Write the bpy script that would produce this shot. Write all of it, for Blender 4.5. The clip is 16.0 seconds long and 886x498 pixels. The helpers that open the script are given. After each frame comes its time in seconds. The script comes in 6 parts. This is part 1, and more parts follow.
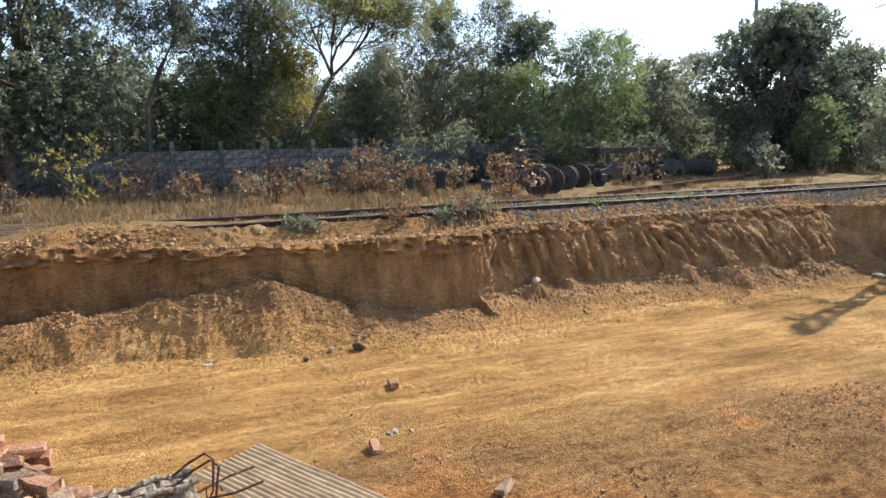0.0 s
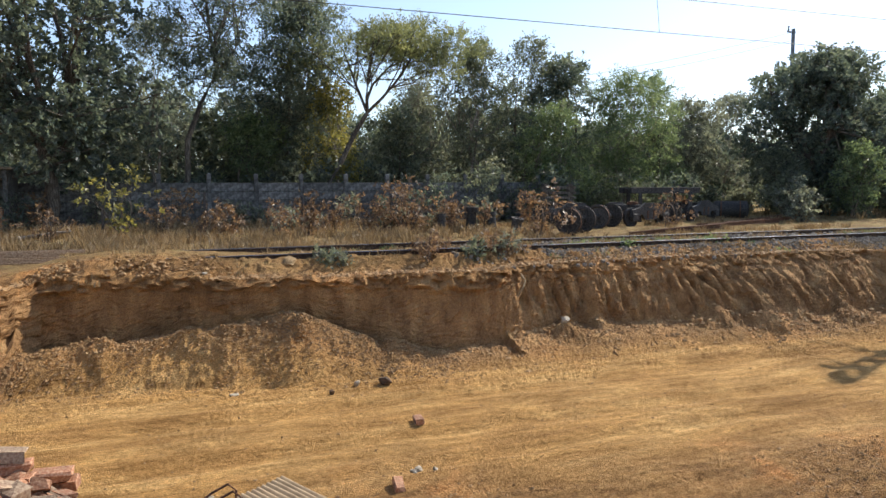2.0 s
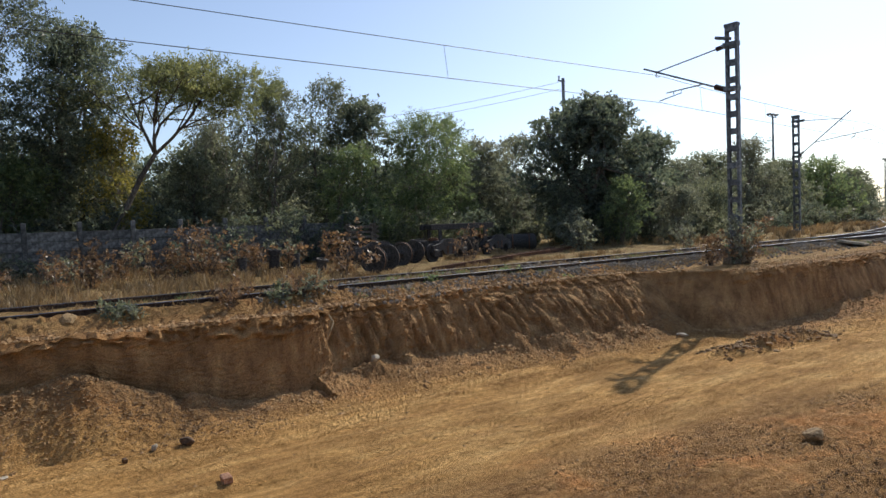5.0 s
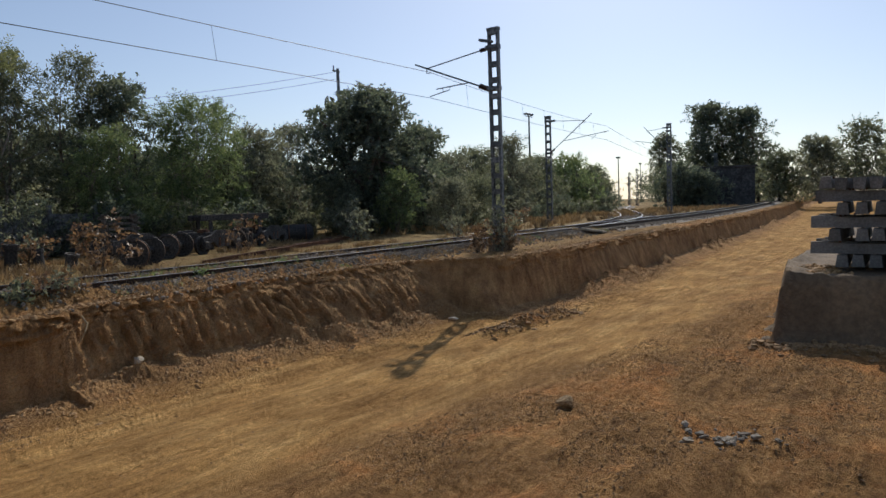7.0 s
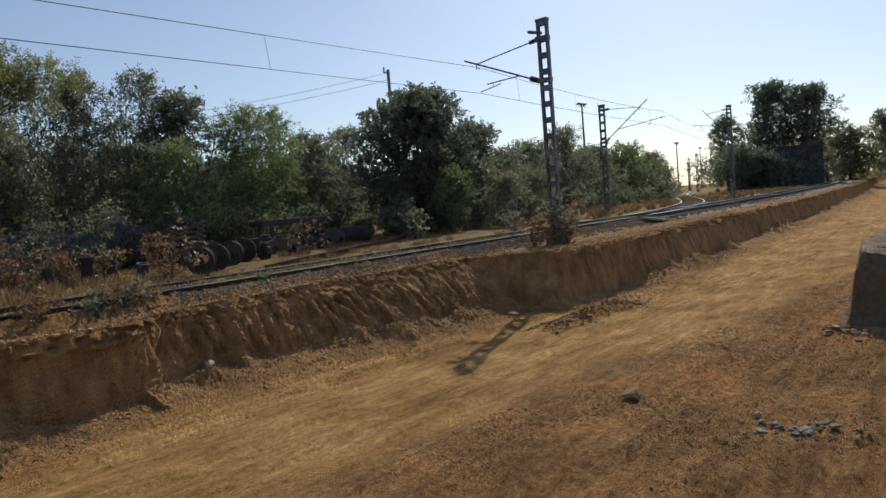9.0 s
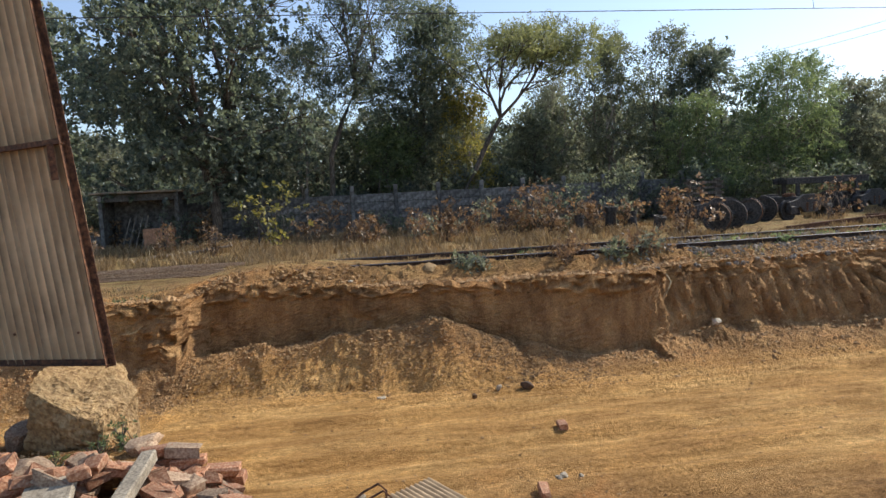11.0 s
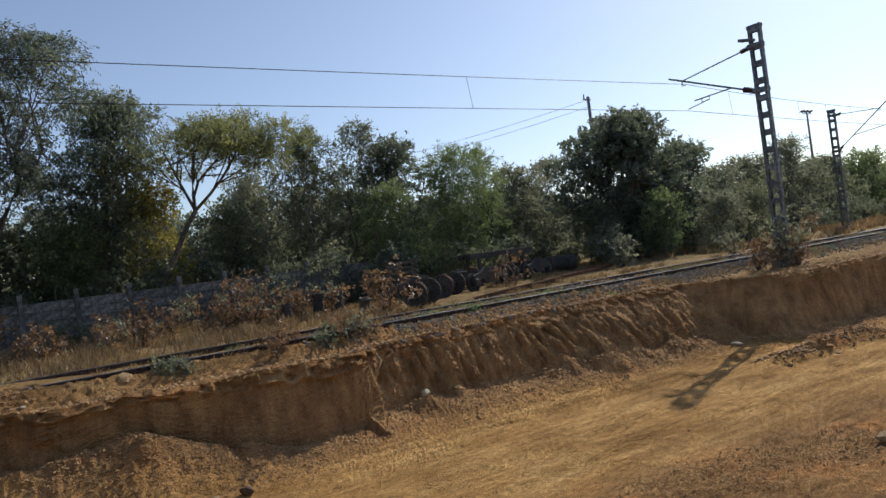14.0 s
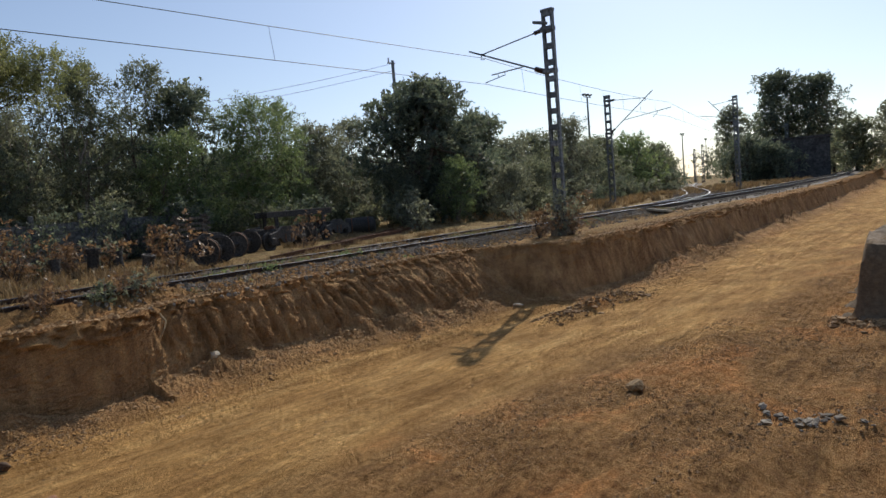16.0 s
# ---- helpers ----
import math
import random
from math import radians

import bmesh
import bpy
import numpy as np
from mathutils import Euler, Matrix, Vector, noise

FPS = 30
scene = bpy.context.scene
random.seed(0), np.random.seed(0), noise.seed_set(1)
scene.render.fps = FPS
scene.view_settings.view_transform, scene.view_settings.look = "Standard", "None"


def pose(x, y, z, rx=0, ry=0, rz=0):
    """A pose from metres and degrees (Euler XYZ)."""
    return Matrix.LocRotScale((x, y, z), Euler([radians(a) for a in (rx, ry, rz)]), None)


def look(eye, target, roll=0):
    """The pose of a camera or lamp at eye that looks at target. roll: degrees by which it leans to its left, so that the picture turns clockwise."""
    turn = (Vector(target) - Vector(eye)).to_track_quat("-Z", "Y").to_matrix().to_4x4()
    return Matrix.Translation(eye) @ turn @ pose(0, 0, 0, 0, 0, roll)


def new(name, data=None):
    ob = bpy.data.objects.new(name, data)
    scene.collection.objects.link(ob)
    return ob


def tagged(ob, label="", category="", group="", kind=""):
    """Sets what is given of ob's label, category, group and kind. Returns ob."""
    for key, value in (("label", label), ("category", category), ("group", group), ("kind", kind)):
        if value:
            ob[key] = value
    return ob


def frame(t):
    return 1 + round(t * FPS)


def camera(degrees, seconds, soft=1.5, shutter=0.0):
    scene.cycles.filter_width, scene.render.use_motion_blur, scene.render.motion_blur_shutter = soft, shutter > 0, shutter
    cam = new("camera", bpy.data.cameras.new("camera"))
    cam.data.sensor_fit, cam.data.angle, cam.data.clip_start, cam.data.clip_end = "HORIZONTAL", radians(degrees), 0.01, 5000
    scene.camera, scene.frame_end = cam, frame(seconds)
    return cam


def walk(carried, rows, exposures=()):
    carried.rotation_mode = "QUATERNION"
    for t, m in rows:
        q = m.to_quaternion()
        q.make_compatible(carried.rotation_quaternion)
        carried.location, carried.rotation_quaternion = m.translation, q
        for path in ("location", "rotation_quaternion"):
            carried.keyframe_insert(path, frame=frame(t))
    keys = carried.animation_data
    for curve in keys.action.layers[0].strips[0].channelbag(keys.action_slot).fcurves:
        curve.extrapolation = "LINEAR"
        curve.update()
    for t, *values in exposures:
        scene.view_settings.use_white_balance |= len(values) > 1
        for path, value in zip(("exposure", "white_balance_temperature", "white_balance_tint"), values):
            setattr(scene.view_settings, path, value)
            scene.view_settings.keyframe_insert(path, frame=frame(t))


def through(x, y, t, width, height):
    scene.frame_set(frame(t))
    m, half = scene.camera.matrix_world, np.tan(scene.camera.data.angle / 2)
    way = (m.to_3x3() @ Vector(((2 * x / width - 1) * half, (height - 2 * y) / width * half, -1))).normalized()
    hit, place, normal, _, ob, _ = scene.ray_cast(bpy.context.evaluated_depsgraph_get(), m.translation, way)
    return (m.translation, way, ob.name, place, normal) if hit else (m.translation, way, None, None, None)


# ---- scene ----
H = 3.5  # eye above the dirt road
cam = camera(65.48, 16.0)
PATH = [
    (0.0, pose(0, 0, H, 81.68, 1.28, -22.82)),
    (0.5, pose(0, 0, H, 78.04, 2.46, -24.48)),
    (1.0, pose(0, 0, H, 76.71, 3.21, -26.99)),
    (1.5, pose(0, 0, H, 83.04, 0.47, -22.03)),
    (2.0, pose(0, 0, H, 84.69, 0.15, -20.22)),
    (2.5, pose(0, 0, H, 83.55, 1.18, -26.41)),
    (3.0, pose(0, 0, H, 85.18, 0.70, -27.77)),
    (3.5, pose(0, 0, H, 86.10, 1.03, -30.17)),
    (3.7, pose(0, 0, H, 87.38, 1.41, -31.82)),
    (5.8, pose(0, 0, H, 88.21, 2.73, -43.04)),
    (6.0, pose(0, 0, H, 89.70, 2.73, -47.10)),
    (6.5, pose(0, 0, H, 86.57, 2.54, -52.87)),
    (7.0, pose(0, 0, H, 86.24, 1.96, -54.84)),
    (7.5, pose(0, 0, H, 86.15, 2.32, -54.10)),
    (8.0, pose(0, 0, H, 88.54, 3.17, -47.90)),
    (8.2, pose(0, 0, H, 86.74, 4.40, -49.35)),
    (10.3, pose(0, 0, H, 86.22, 4.45, -50.82)),
    (10.5, pose(0, 0, H, 85.95, 5.26, -43.16)),
    (11.0, pose(0, 0, H, 85.34, 2.98, -9.02)),
    (11.5, pose(0, 0, H, 84.85, 2.52, -4.50)),
    (12.0, pose(0, 0, H, 85.64, 6.59, -15.47)),
    (12.5, pose(0, 0, H, 87.62, 6.04, -27.86)),
    (13.0, pose(0, 0, H, 88.89, 6.99, -32.35)),
    (13.5, pose(0, 0, H, 89.87, 6.63, -31.55)),
    (14.0, pose(0, 0, H, 90.48, 7.25, -33.26)),
    (14.5, pose(0, 0, H, 91.94, 7.59, -38.15)),
    (15.0, pose(0, 0, H, 88.21, 4.83, -48.67)),
    (15.5, pose(0, 0, H, 85.22, 4.33, -51.89)),
    (16.0, pose(0, 0, H, 85.52, 4.64, -49.87)),
]
EXPOSURES = [(0.0, 0.9), (1.0, 1.2), (2.0, 0.6), (3.5, 0.25), (5.8, -0.35), (6.5, -0.65), (7.0, -0.5), (8.2, -0.5), (10.3, -0.45),
             (10.7, 0.0), (11.0, 0.45), (11.3, 1.15), (11.5, 1.15), (12.0, 0.65), (12.5, 0.2), (14.0, -0.2), (14.5, -0.2), (15.0, -0.7), (15.5, -0.4), (16.0, -0.35)]
walk(cam, PATH, EXPOSURES)

# ---- light ----
SUN_AZ, SUN_EL = radians(69.2), radians(38.5)  # from +y towards +x
world = bpy.data.worlds.new("world")
scene.world = world
world.use_nodes = True
wn = world.node_tree
sky = wn.nodes.new("ShaderNodeTexSky")
sky.sky_type = "NISHITA"
sky.sun_disc = False
sky.sun_elevation, sky.sun_rotation = SUN_EL, SUN_AZ
sky.air_density, sky.dust_density, sky.ozone_density = 1.0, 0.7, 1.5
cool = wn.nodes.new("ShaderNodeMix")
cool.data_type, cool.blend_type = "RGBA", "MULTIPLY"
cool.inputs[0].default_value = 1.0
cool.inputs[7].default_value = (0.9, 0.97, 1.09, 1)
haze = wn.nodes.new("ShaderNodeHueSaturation")
haze.inputs["Saturation"].default_value = 0.8
wn.links.new(sky.outputs[0], haze.inputs["Color"])
wn.links.new(haze.outputs[0], cool.inputs[6])
wn.links.new(cool.outputs[2], wn.nodes["Background"].inputs[0])
wn.nodes["Background"].inputs[1].default_value = 0.132
sun = new("sun", bpy.data.lights.new("sun", "SUN"))
sun.data.energy, sun.data.angle, sun.data.color = 3.6, radians(0.6), (1.0, 0.93, 0.82)
sun_way = Vector((math.sin(SUN_AZ) * math.cos(SUN_EL), math.cos(SUN_AZ) * math.cos(SUN_EL), math.sin(SUN_EL)))
sun.matrix_world = look(sun_way * 100, (0, 0, 0))

rnd = random.Random(7)
rng = np.random.default_rng(7)


# ---- materials ----
def mat(name):
    m = bpy.data.materials.new(name)
    m.use_nodes = True
    return m, m.node_tree, m.node_tree.nodes["Principled BSDF"]


def noise_tex(nt, scale, detail=6, rough=0.6, coord="Object", stretch=(1, 1, 1), distortion=0.0):
    tc = nt.nodes.new("ShaderNodeTexCoord")
    mp = nt.nodes.new("ShaderNodeMapping")
    mp.inputs["Scale"].default_value = stretch
    n = nt.nodes.new("ShaderNodeTexNoise")
    n.inputs["Scale"].default_value = scale
    n.inputs["Detail"].default_value = detail
    n.inputs["Roughness"].default_value = rough
    n.inputs["Distortion"].default_value = distortion
    nt.links.new(tc.outputs[coord], mp.inputs[0])
    nt.links.new(mp.outputs[0], n.inputs["Vector"])
    return n.outputs["Fac"]


def ramp(nt, fac, stops):
    r = nt.nodes.new("ShaderNodeValToRGB")
    e = r.color_ramp.elements
    while len(e) < len(stops):
        e.new(0.5)
    for k, (p, c) in enumerate(stops):
        e[k].position, e[k].color = p, (*c, 1)
    nt.links.new(fac, r.inputs[0])
    return r.outputs[0]


def mixc(nt, fac, a, b, mode="MIX"):
    m = nt.nodes.new("ShaderNodeMix")
    m.data_type, m.blend_type = "RGBA", mode
    for sock, val in ((m.inputs[0], fac), (m.inputs[6], a), (m.inputs[7], b)):
        if hasattr(val, "is_output"):
            nt.links.new(val, sock)
        elif isinstance(val, tuple):
            sock.default_value = (*val, 1)
        else:
            sock.default_value = val
    return m.outputs[2]


def cells(nt, scale, random=1.0):
    """Rounded lumps lying side by side, low in the joints between them."""
    tc = nt.nodes.new("ShaderNodeTexCoord")
    v = nt.nodes.new("ShaderNodeTexVoronoi")
    v.inputs["Scale"].default_value, v.inputs["Randomness"].default_value = scale, random
    nt.links.new(tc.outputs["Object"], v.inputs["Vector"])
    turn = nt.nodes.new("ShaderNodeMath")
    turn.operation = "SUBTRACT"
    turn.inputs[0].default_value = 1.0
    nt.links.new(v.outputs["Distance"], turn.inputs[1])
    return turn.outputs[0]


def bump(nt, bsdf, height, strength=0.4, dist=0.02):
    b = nt.nodes.new("ShaderNodeBump")
    b.inputs["Strength"].default_value, b.inputs["Distance"].default_value = strength, dist
    nt.links.new(height, b.inputs["Height"])
    nt.links.new(b.outputs[0], bsdf.inputs["Normal"])


def grainy(name, dark, mid, light, scale=6.0, rough=0.85, metal=0.0, big=0.7, stretch=(1, 1, 1), relief=0.4, per_object=0.25, dist=0.01):
    """Two scales of variation between three colours, with fine relief; each object a little lighter or darker."""
    m, nt, b = mat(name)
    fine = noise_tex(nt, scale, 8, 0.65, stretch=stretch)
    broad = noise_tex(nt, big, 4, 0.5, stretch=stretch)
    col = ramp(nt, fine, [(0.38, dark), (0.5, mid), (0.63, light)])
    shade = ramp(nt, broad, [(0.38, (0.75, 0.75, 0.75)), (0.62, (1.15, 1.15, 1.15))])
    col = mixc(nt, 1.0, col, shade, "MULTIPLY")
    info = nt.nodes.new("ShaderNodeObjectInfo")
    vary = ramp(nt, info.outputs["Random"], [(0.0, (1 - per_object,) * 3), (1.0, (1 + per_object,) * 3)])
    col = mixc(nt, 1.0, col, vary, "MULTIPLY")
    nt.links.new(col, b.inputs["Base Color"])
    b.inputs["Roughness"].default_value, b.inputs["Metallic"].default_value = rough, metal
    bump(nt, b, fine, relief, dist)
    return m


def leaf_mat(name, dark, mid, light, through=0.35, tint=(1.95, 1.95, 1.5)):
    m, nt, b = mat(name)
    geo = nt.nodes.new("ShaderNodeNewGeometry")
    col = ramp(nt, geo.outputs["Random Per Island"], [(0.0, dark), (0.55, mid), (1.0, light)])
    patch = ramp(nt, noise_tex(nt, 0.5, 3), [(0.35, (0.76, 0.79, 0.86)), (0.65, (1.24, 1.19, 1.14))])
    col = mixc(nt, 1.0, col, patch, "MULTIPLY")
    nt.links.new(col, b.inputs["Base Color"])
    b.inputs["Roughness"].default_value = 0.45
    tr = nt.nodes.new("ShaderNodeBsdfTranslucent")
    glow = mixc(nt, 1.0, col, tint, "MULTIPLY")
    nt.links.new(glow, tr.inputs[0])
    mx = nt.nodes.new("ShaderNodeMixShader")
    mx.inputs[0].default_value = through
    nt.links.new(b.outputs[0], mx.inputs[1])
    nt.links.new(tr.outputs[0], mx.inputs[2])
    nt.links.new(mx.outputs[0], nt.nodes["Material Output"].inputs[0])
    return m


def soil_mat():
    m, nt, b = mat("soil")

    def attr(n):
        a = nt.nodes.new("ShaderNodeAttribute")
        a.attribute_name = n
        return a.outputs["Fac"]

    fine = noise_tex(nt, 8.0, 10, 0.74)
    grit = noise_tex(nt, 46.0, 6, 0.75)
    broad = noise_tex(nt, 0.55, 5, 0.6, distortion=0.6)
    streak = noise_tex(nt, 1.2, 12, 0.72, stretch=(0.3, 1.5, 1), distortion=0.5)
    tread = noise_tex(nt, 4.2, 10, 0.75, stretch=(0.22, 2.1, 1), distortion=0.7)
    drag = noise_tex(nt, 2.0, 10, 0.72, stretch=(0.28, 1.7, 1), distortion=0.9)
    road = ramp(nt, streak, [(0.34, (0.335, 0.18, 0.062)), (0.48, (0.465, 0.264, 0.092)), (0.66, (0.62, 0.39, 0.158))])
    rough = ramp(nt, fine, [(0.34, (0.22, 0.119, 0.048)), (0.5, (0.325, 0.182, 0.071)), (0.66, (0.43, 0.263, 0.108))])
    red = ramp(nt, broad, [(0.5, (1, 1, 1)), (0.62, (1.07, 0.91, 0.82))])
    rough = mixc(nt, 1.0, rough, red, "MULTIPLY")
    rough = mixc(nt, 1.0, rough, ramp(nt, drag, [(0.36, (0.62, 0.6, 0.58)), (0.5, (1, 0.98, 0.96)), (0.64, (1.3, 1.26, 1.2))]), "MULTIPLY")
    face = ramp(nt, noise_tex(nt, 3.0, 8, 0.65, stretch=(1, 1, 0.35)), [(0.36, (0.255, 0.143, 0.066)), (0.52, (0.4, 0.233, 0.105)), (0.66, (0.52, 0.325, 0.148))])
    turf = ramp(nt, noise_tex(nt, 2.2, 8, 0.7), [(0.38, (0.17, 0.11, 0.05)), (0.5, (0.31, 0.21, 0.095)), (0.62, (0.27, 0.22, 0.095))])
    road = mixc(nt, 1.0, road, ramp(nt, tread, [(0.34, (0.7, 0.66, 0.6)), (0.5, (1, 1, 1)), (0.66, (1.16, 1.15, 1.12))]), "MULTIPLY")
    road = mixc(nt, 1.0, road, ramp(nt, fine, [(0.36, (0.78, 0.75, 0.7)), (0.5, (1, 1, 1)), (0.64, (1.14, 1.13, 1.12))]), "MULTIPLY")
    col = mixc(nt, attr("road"), rough, road)
    col = mixc(nt, attr("face"), col, face)
    col = mixc(nt, attr("turf"), col, turf)
    col = mixc(nt, 1.0, col, ramp(nt, grit, [(0.36, (0.68, 0.66, 0.635)), (0.5, (1.16, 1.155, 1.14)), (0.66, (1.62, 1.6, 1.56))]), "MULTIPLY")
    col = mixc(nt, 1.0, col, ramp(nt, broad, [(0.38, (0.8, 0.78, 0.76)), (0.62, (1.12, 1.12, 1.12))]), "MULTIPLY")
    nt.links.new(col, b.inputs["Base Color"])
    b.inputs["Roughness"].default_value = 0.95
    b.inputs["Specular IOR Level"].default_value = 0.145
    crumbs = [cells(nt, 11.0, 0.9), cells(nt, 34.0, 0.9)]
    total = fine
    for extra, k in ((grit, 0.9), (crumbs[0], 0.42), (crumbs[1], 0.3), (tread, 0.5)):
        add = nt.nodes.new("ShaderNodeMath")
        add.operation = "MULTIPLY_ADD"
        nt.links.new(extra, add.inputs[0])
        add.inputs[1].default_value = k
        nt.links.new(total, add.inputs[2])
        total = add.outputs[0]
    bump(nt, b, total, 0.8, 0.1)
    return m


def sheet_mat(name, base, rust, lo, hi, grime_shade_lo=0.1, grime_shade_hi=0.5):
    m, nt, b = mat(name)
    st = noise_tex(nt, 2.5, 8, 0.65, stretch=(2.5, 2.5, 0.5))
    spots = noise_tex(nt, 1.1, 6, 0.7)
    col = mixc(nt, ramp(nt, spots, [(lo, (0, 0, 0)), (hi, (1, 1, 1))]), base, rust)
    col = mixc(nt, 1.0, col, ramp(nt, st, [(0.3, (0.62, 0.6, 0.58)), (0.7, (1.2, 1.2, 1.2))]), "MULTIPLY")
    # Grooves darkened: dirt in the valleys, plus the waves' shading put into colour.
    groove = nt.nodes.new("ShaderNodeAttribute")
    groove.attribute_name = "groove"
    grime_shade = nt.nodes.new("ShaderNodeMath")
    grime_shade.operation = "MULTIPLY"
    nt.links.new(groove.outputs["Fac"], grime_shade.inputs[0])
    nt.links.new(ramp(nt, noise_tex(nt, 1.7, 6, 0.7), [(0.3, (grime_shade_lo,) * 3), (0.65, (grime_shade_hi,) * 3)]), grime_shade.inputs[1])
    col = mixc(nt, grime_shade.outputs[0], col, (0.13, 0.09, 0.055))
    nt.links.new(col, b.inputs["Base Color"])
    b.inputs["Roughness"].default_value, b.inputs["Specular IOR Level"].default_value = 0.85, 0.2
    bump(nt, b, st, 0.15, 0.01)
    return m


SOIL = soil_mat()
# Same soil as the banks; the block's shade is put into this darker colour.
SHADED_EARTH = grainy("shaded brown earth", (0.15, 0.1, 0.056), (0.19, 0.127, 0.07), (0.235, 0.158, 0.086), 9, big=0.9, relief=0.9, dist=0.05)
# Clod earth darkened: the shaded side of the road stones is put into colour.
SHADED_CLOD = grainy("shaded clod", (0.07, 0.04, 0.022), (0.13, 0.075, 0.04), (0.21, 0.125, 0.065), 26, big=3.0, dist=0.02)
CLOD = grainy("clod earth", (0.23, 0.127, 0.053), (0.38, 0.222, 0.093), (0.51, 0.325, 0.148), 26, big=0.5, dist=0.02)
ROCK = grainy("ochre boulder", (0.22, 0.13, 0.055), (0.37, 0.235, 0.1), (0.48, 0.33, 0.16), 22, big=2.0, relief=0.9, dist=0.03)
BRICK = grainy("brick", (0.25, 0.1, 0.05), (0.39, 0.185, 0.095), (0.47, 0.3, 0.185), 60, big=9.0, relief=0.7, per_object=0.35, dist=0.006)
BRICK_PALE = grainy("mortared brick", (0.24, 0.14, 0.085), (0.37, 0.25, 0.155), (0.48, 0.36, 0.235), 55, big=8.0, relief=0.8, per_object=0.3, dist=0.008)
# Dark grey that holds the trees' shade over the boundary wall.
WALL_GREY = grainy("shade-darkened old concrete", (0.07, 0.066, 0.06), (0.145, 0.138, 0.125), (0.25, 0.24, 0.22), 6, big=0.8, dist=0.008)
CONCRETE = grainy("concrete", (0.2, 0.16, 0.11), (0.34, 0.285, 0.205), (0.45, 0.385, 0.285), 48, big=3.0, dist=0.004)
CONCRETE_DARK = grainy("weathered concrete", (0.12, 0.092, 0.06), (0.24, 0.19, 0.13), (0.4, 0.325, 0.23), 42, big=2.5, relief=1.0, dist=0.006)
# Sleeper concrete darkened: the shade on the backlit stack is put into its colour.
SLEEPER = grainy("shade-toned sleeper concrete", (0.12, 0.111, 0.097), (0.155, 0.143, 0.126), (0.195, 0.181, 0.16), 24, big=1.5, relief=0.4, dist=0.004)
DRY_ROOT = grainy("dry root", (0.2, 0.13, 0.06), (0.36, 0.25, 0.12), (0.5, 0.37, 0.2), 30, dist=0.003)
WHITE_STONE = grainy("pale stone", (0.34, 0.275, 0.185), (0.47, 0.395, 0.285), (0.6, 0.52, 0.4), 14, dist=0.01)
GREY_RUBBLE = grainy("grey rubble", (0.19, 0.155, 0.11), (0.31, 0.26, 0.19), (0.43, 0.37, 0.28), 40, dist=0.01)
RUST = grainy("rusty iron", (0.05, 0.024, 0.014), (0.13, 0.06, 0.032), (0.25, 0.12, 0.06), 22, rough=0.8, metal=0.4, dist=0.003)
ROD = grainy("sun-bleached rusty rod", (0.2, 0.12, 0.065), (0.34, 0.22, 0.13), (0.46, 0.33, 0.21), 22, rough=0.8, dist=0.003)
RUST_DARK = grainy("dark rusted iron", (0.032, 0.029, 0.027), (0.066, 0.058, 0.052), (0.13, 0.112, 0.095), 14, rough=0.7, metal=0.4, dist=0.004)
STEEL_MAST = grainy("galvanised steel", (0.09, 0.095, 0.1), (0.16, 0.17, 0.175), (0.25, 0.26, 0.26), 9, rough=0.55, metal=0.6, dist=0.002)
RAIL_WEB = grainy("rail flank", (0.03, 0.018, 0.012), (0.075, 0.045, 0.03), (0.13, 0.085, 0.055), 20, rough=0.75, metal=0.4, dist=0.003)
RAIL_HEAD = grainy("polished rail head", (0.38, 0.36, 0.34), (0.5, 0.48, 0.45), (0.62, 0.6, 0.57), 6, rough=0.26, metal=0.9, stretch=(0.2, 4, 4), relief=0.05)
WIRE = grainy("wire", (0.03, 0.03, 0.03), (0.06, 0.06, 0.06), (0.1, 0.1, 0.1), 5, rough=0.5, metal=0.7)
CERAMIC = grainy("brown insulator", (0.04, 0.025, 0.02), (0.08, 0.05, 0.04), (0.12, 0.08, 0.07), 8, rough=0.25)
BALLAST = grainy("ballast", (0.1, 0.078, 0.056), (0.215, 0.172, 0.126), (0.38, 0.315, 0.235), 14, big=1.0, dist=0.02)
BARK = grainy("bark", (0.05, 0.038, 0.027), (0.12, 0.095, 0.07), (0.24, 0.2, 0.16), 10, stretch=(2, 2, 0.4), dist=0.02)
BARK_PALE = grainy("pale bark", (0.12, 0.1, 0.075), (0.24, 0.2, 0.155), (0.38, 0.33, 0.27), 8, stretch=(2, 2, 0.4), dist=0.02)
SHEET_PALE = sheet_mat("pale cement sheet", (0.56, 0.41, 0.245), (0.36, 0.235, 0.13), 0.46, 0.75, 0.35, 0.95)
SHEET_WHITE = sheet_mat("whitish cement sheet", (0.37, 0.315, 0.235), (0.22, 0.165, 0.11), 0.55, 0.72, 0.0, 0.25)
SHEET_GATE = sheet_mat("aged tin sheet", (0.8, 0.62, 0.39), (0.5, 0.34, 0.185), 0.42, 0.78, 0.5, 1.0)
# Leaf colours are lifted and blued: haze over the wood is put into them.
LEAF_DARK = leaf_mat("dark glossy leaves", (0.06, 0.077, 0.067), (0.105, 0.129, 0.105), (0.18, 0.198, 0.146), 0.52)
LEAF_MID = leaf_mat("olive green leaves", (0.074, 0.086, 0.068), (0.128, 0.143, 0.103), (0.208, 0.216, 0.148), 0.54)
LEAF_LIGHT = leaf_mat("fresh green leaves", (0.07, 0.098, 0.055), (0.125, 0.165, 0.082), (0.21, 0.25, 0.125), 0.55)
LEAF_OLIVE = leaf_mat("yellow-green feathery leaves", (0.1, 0.112, 0.058), (0.17, 0.182, 0.088), (0.27, 0.272, 0.13), 0.54)
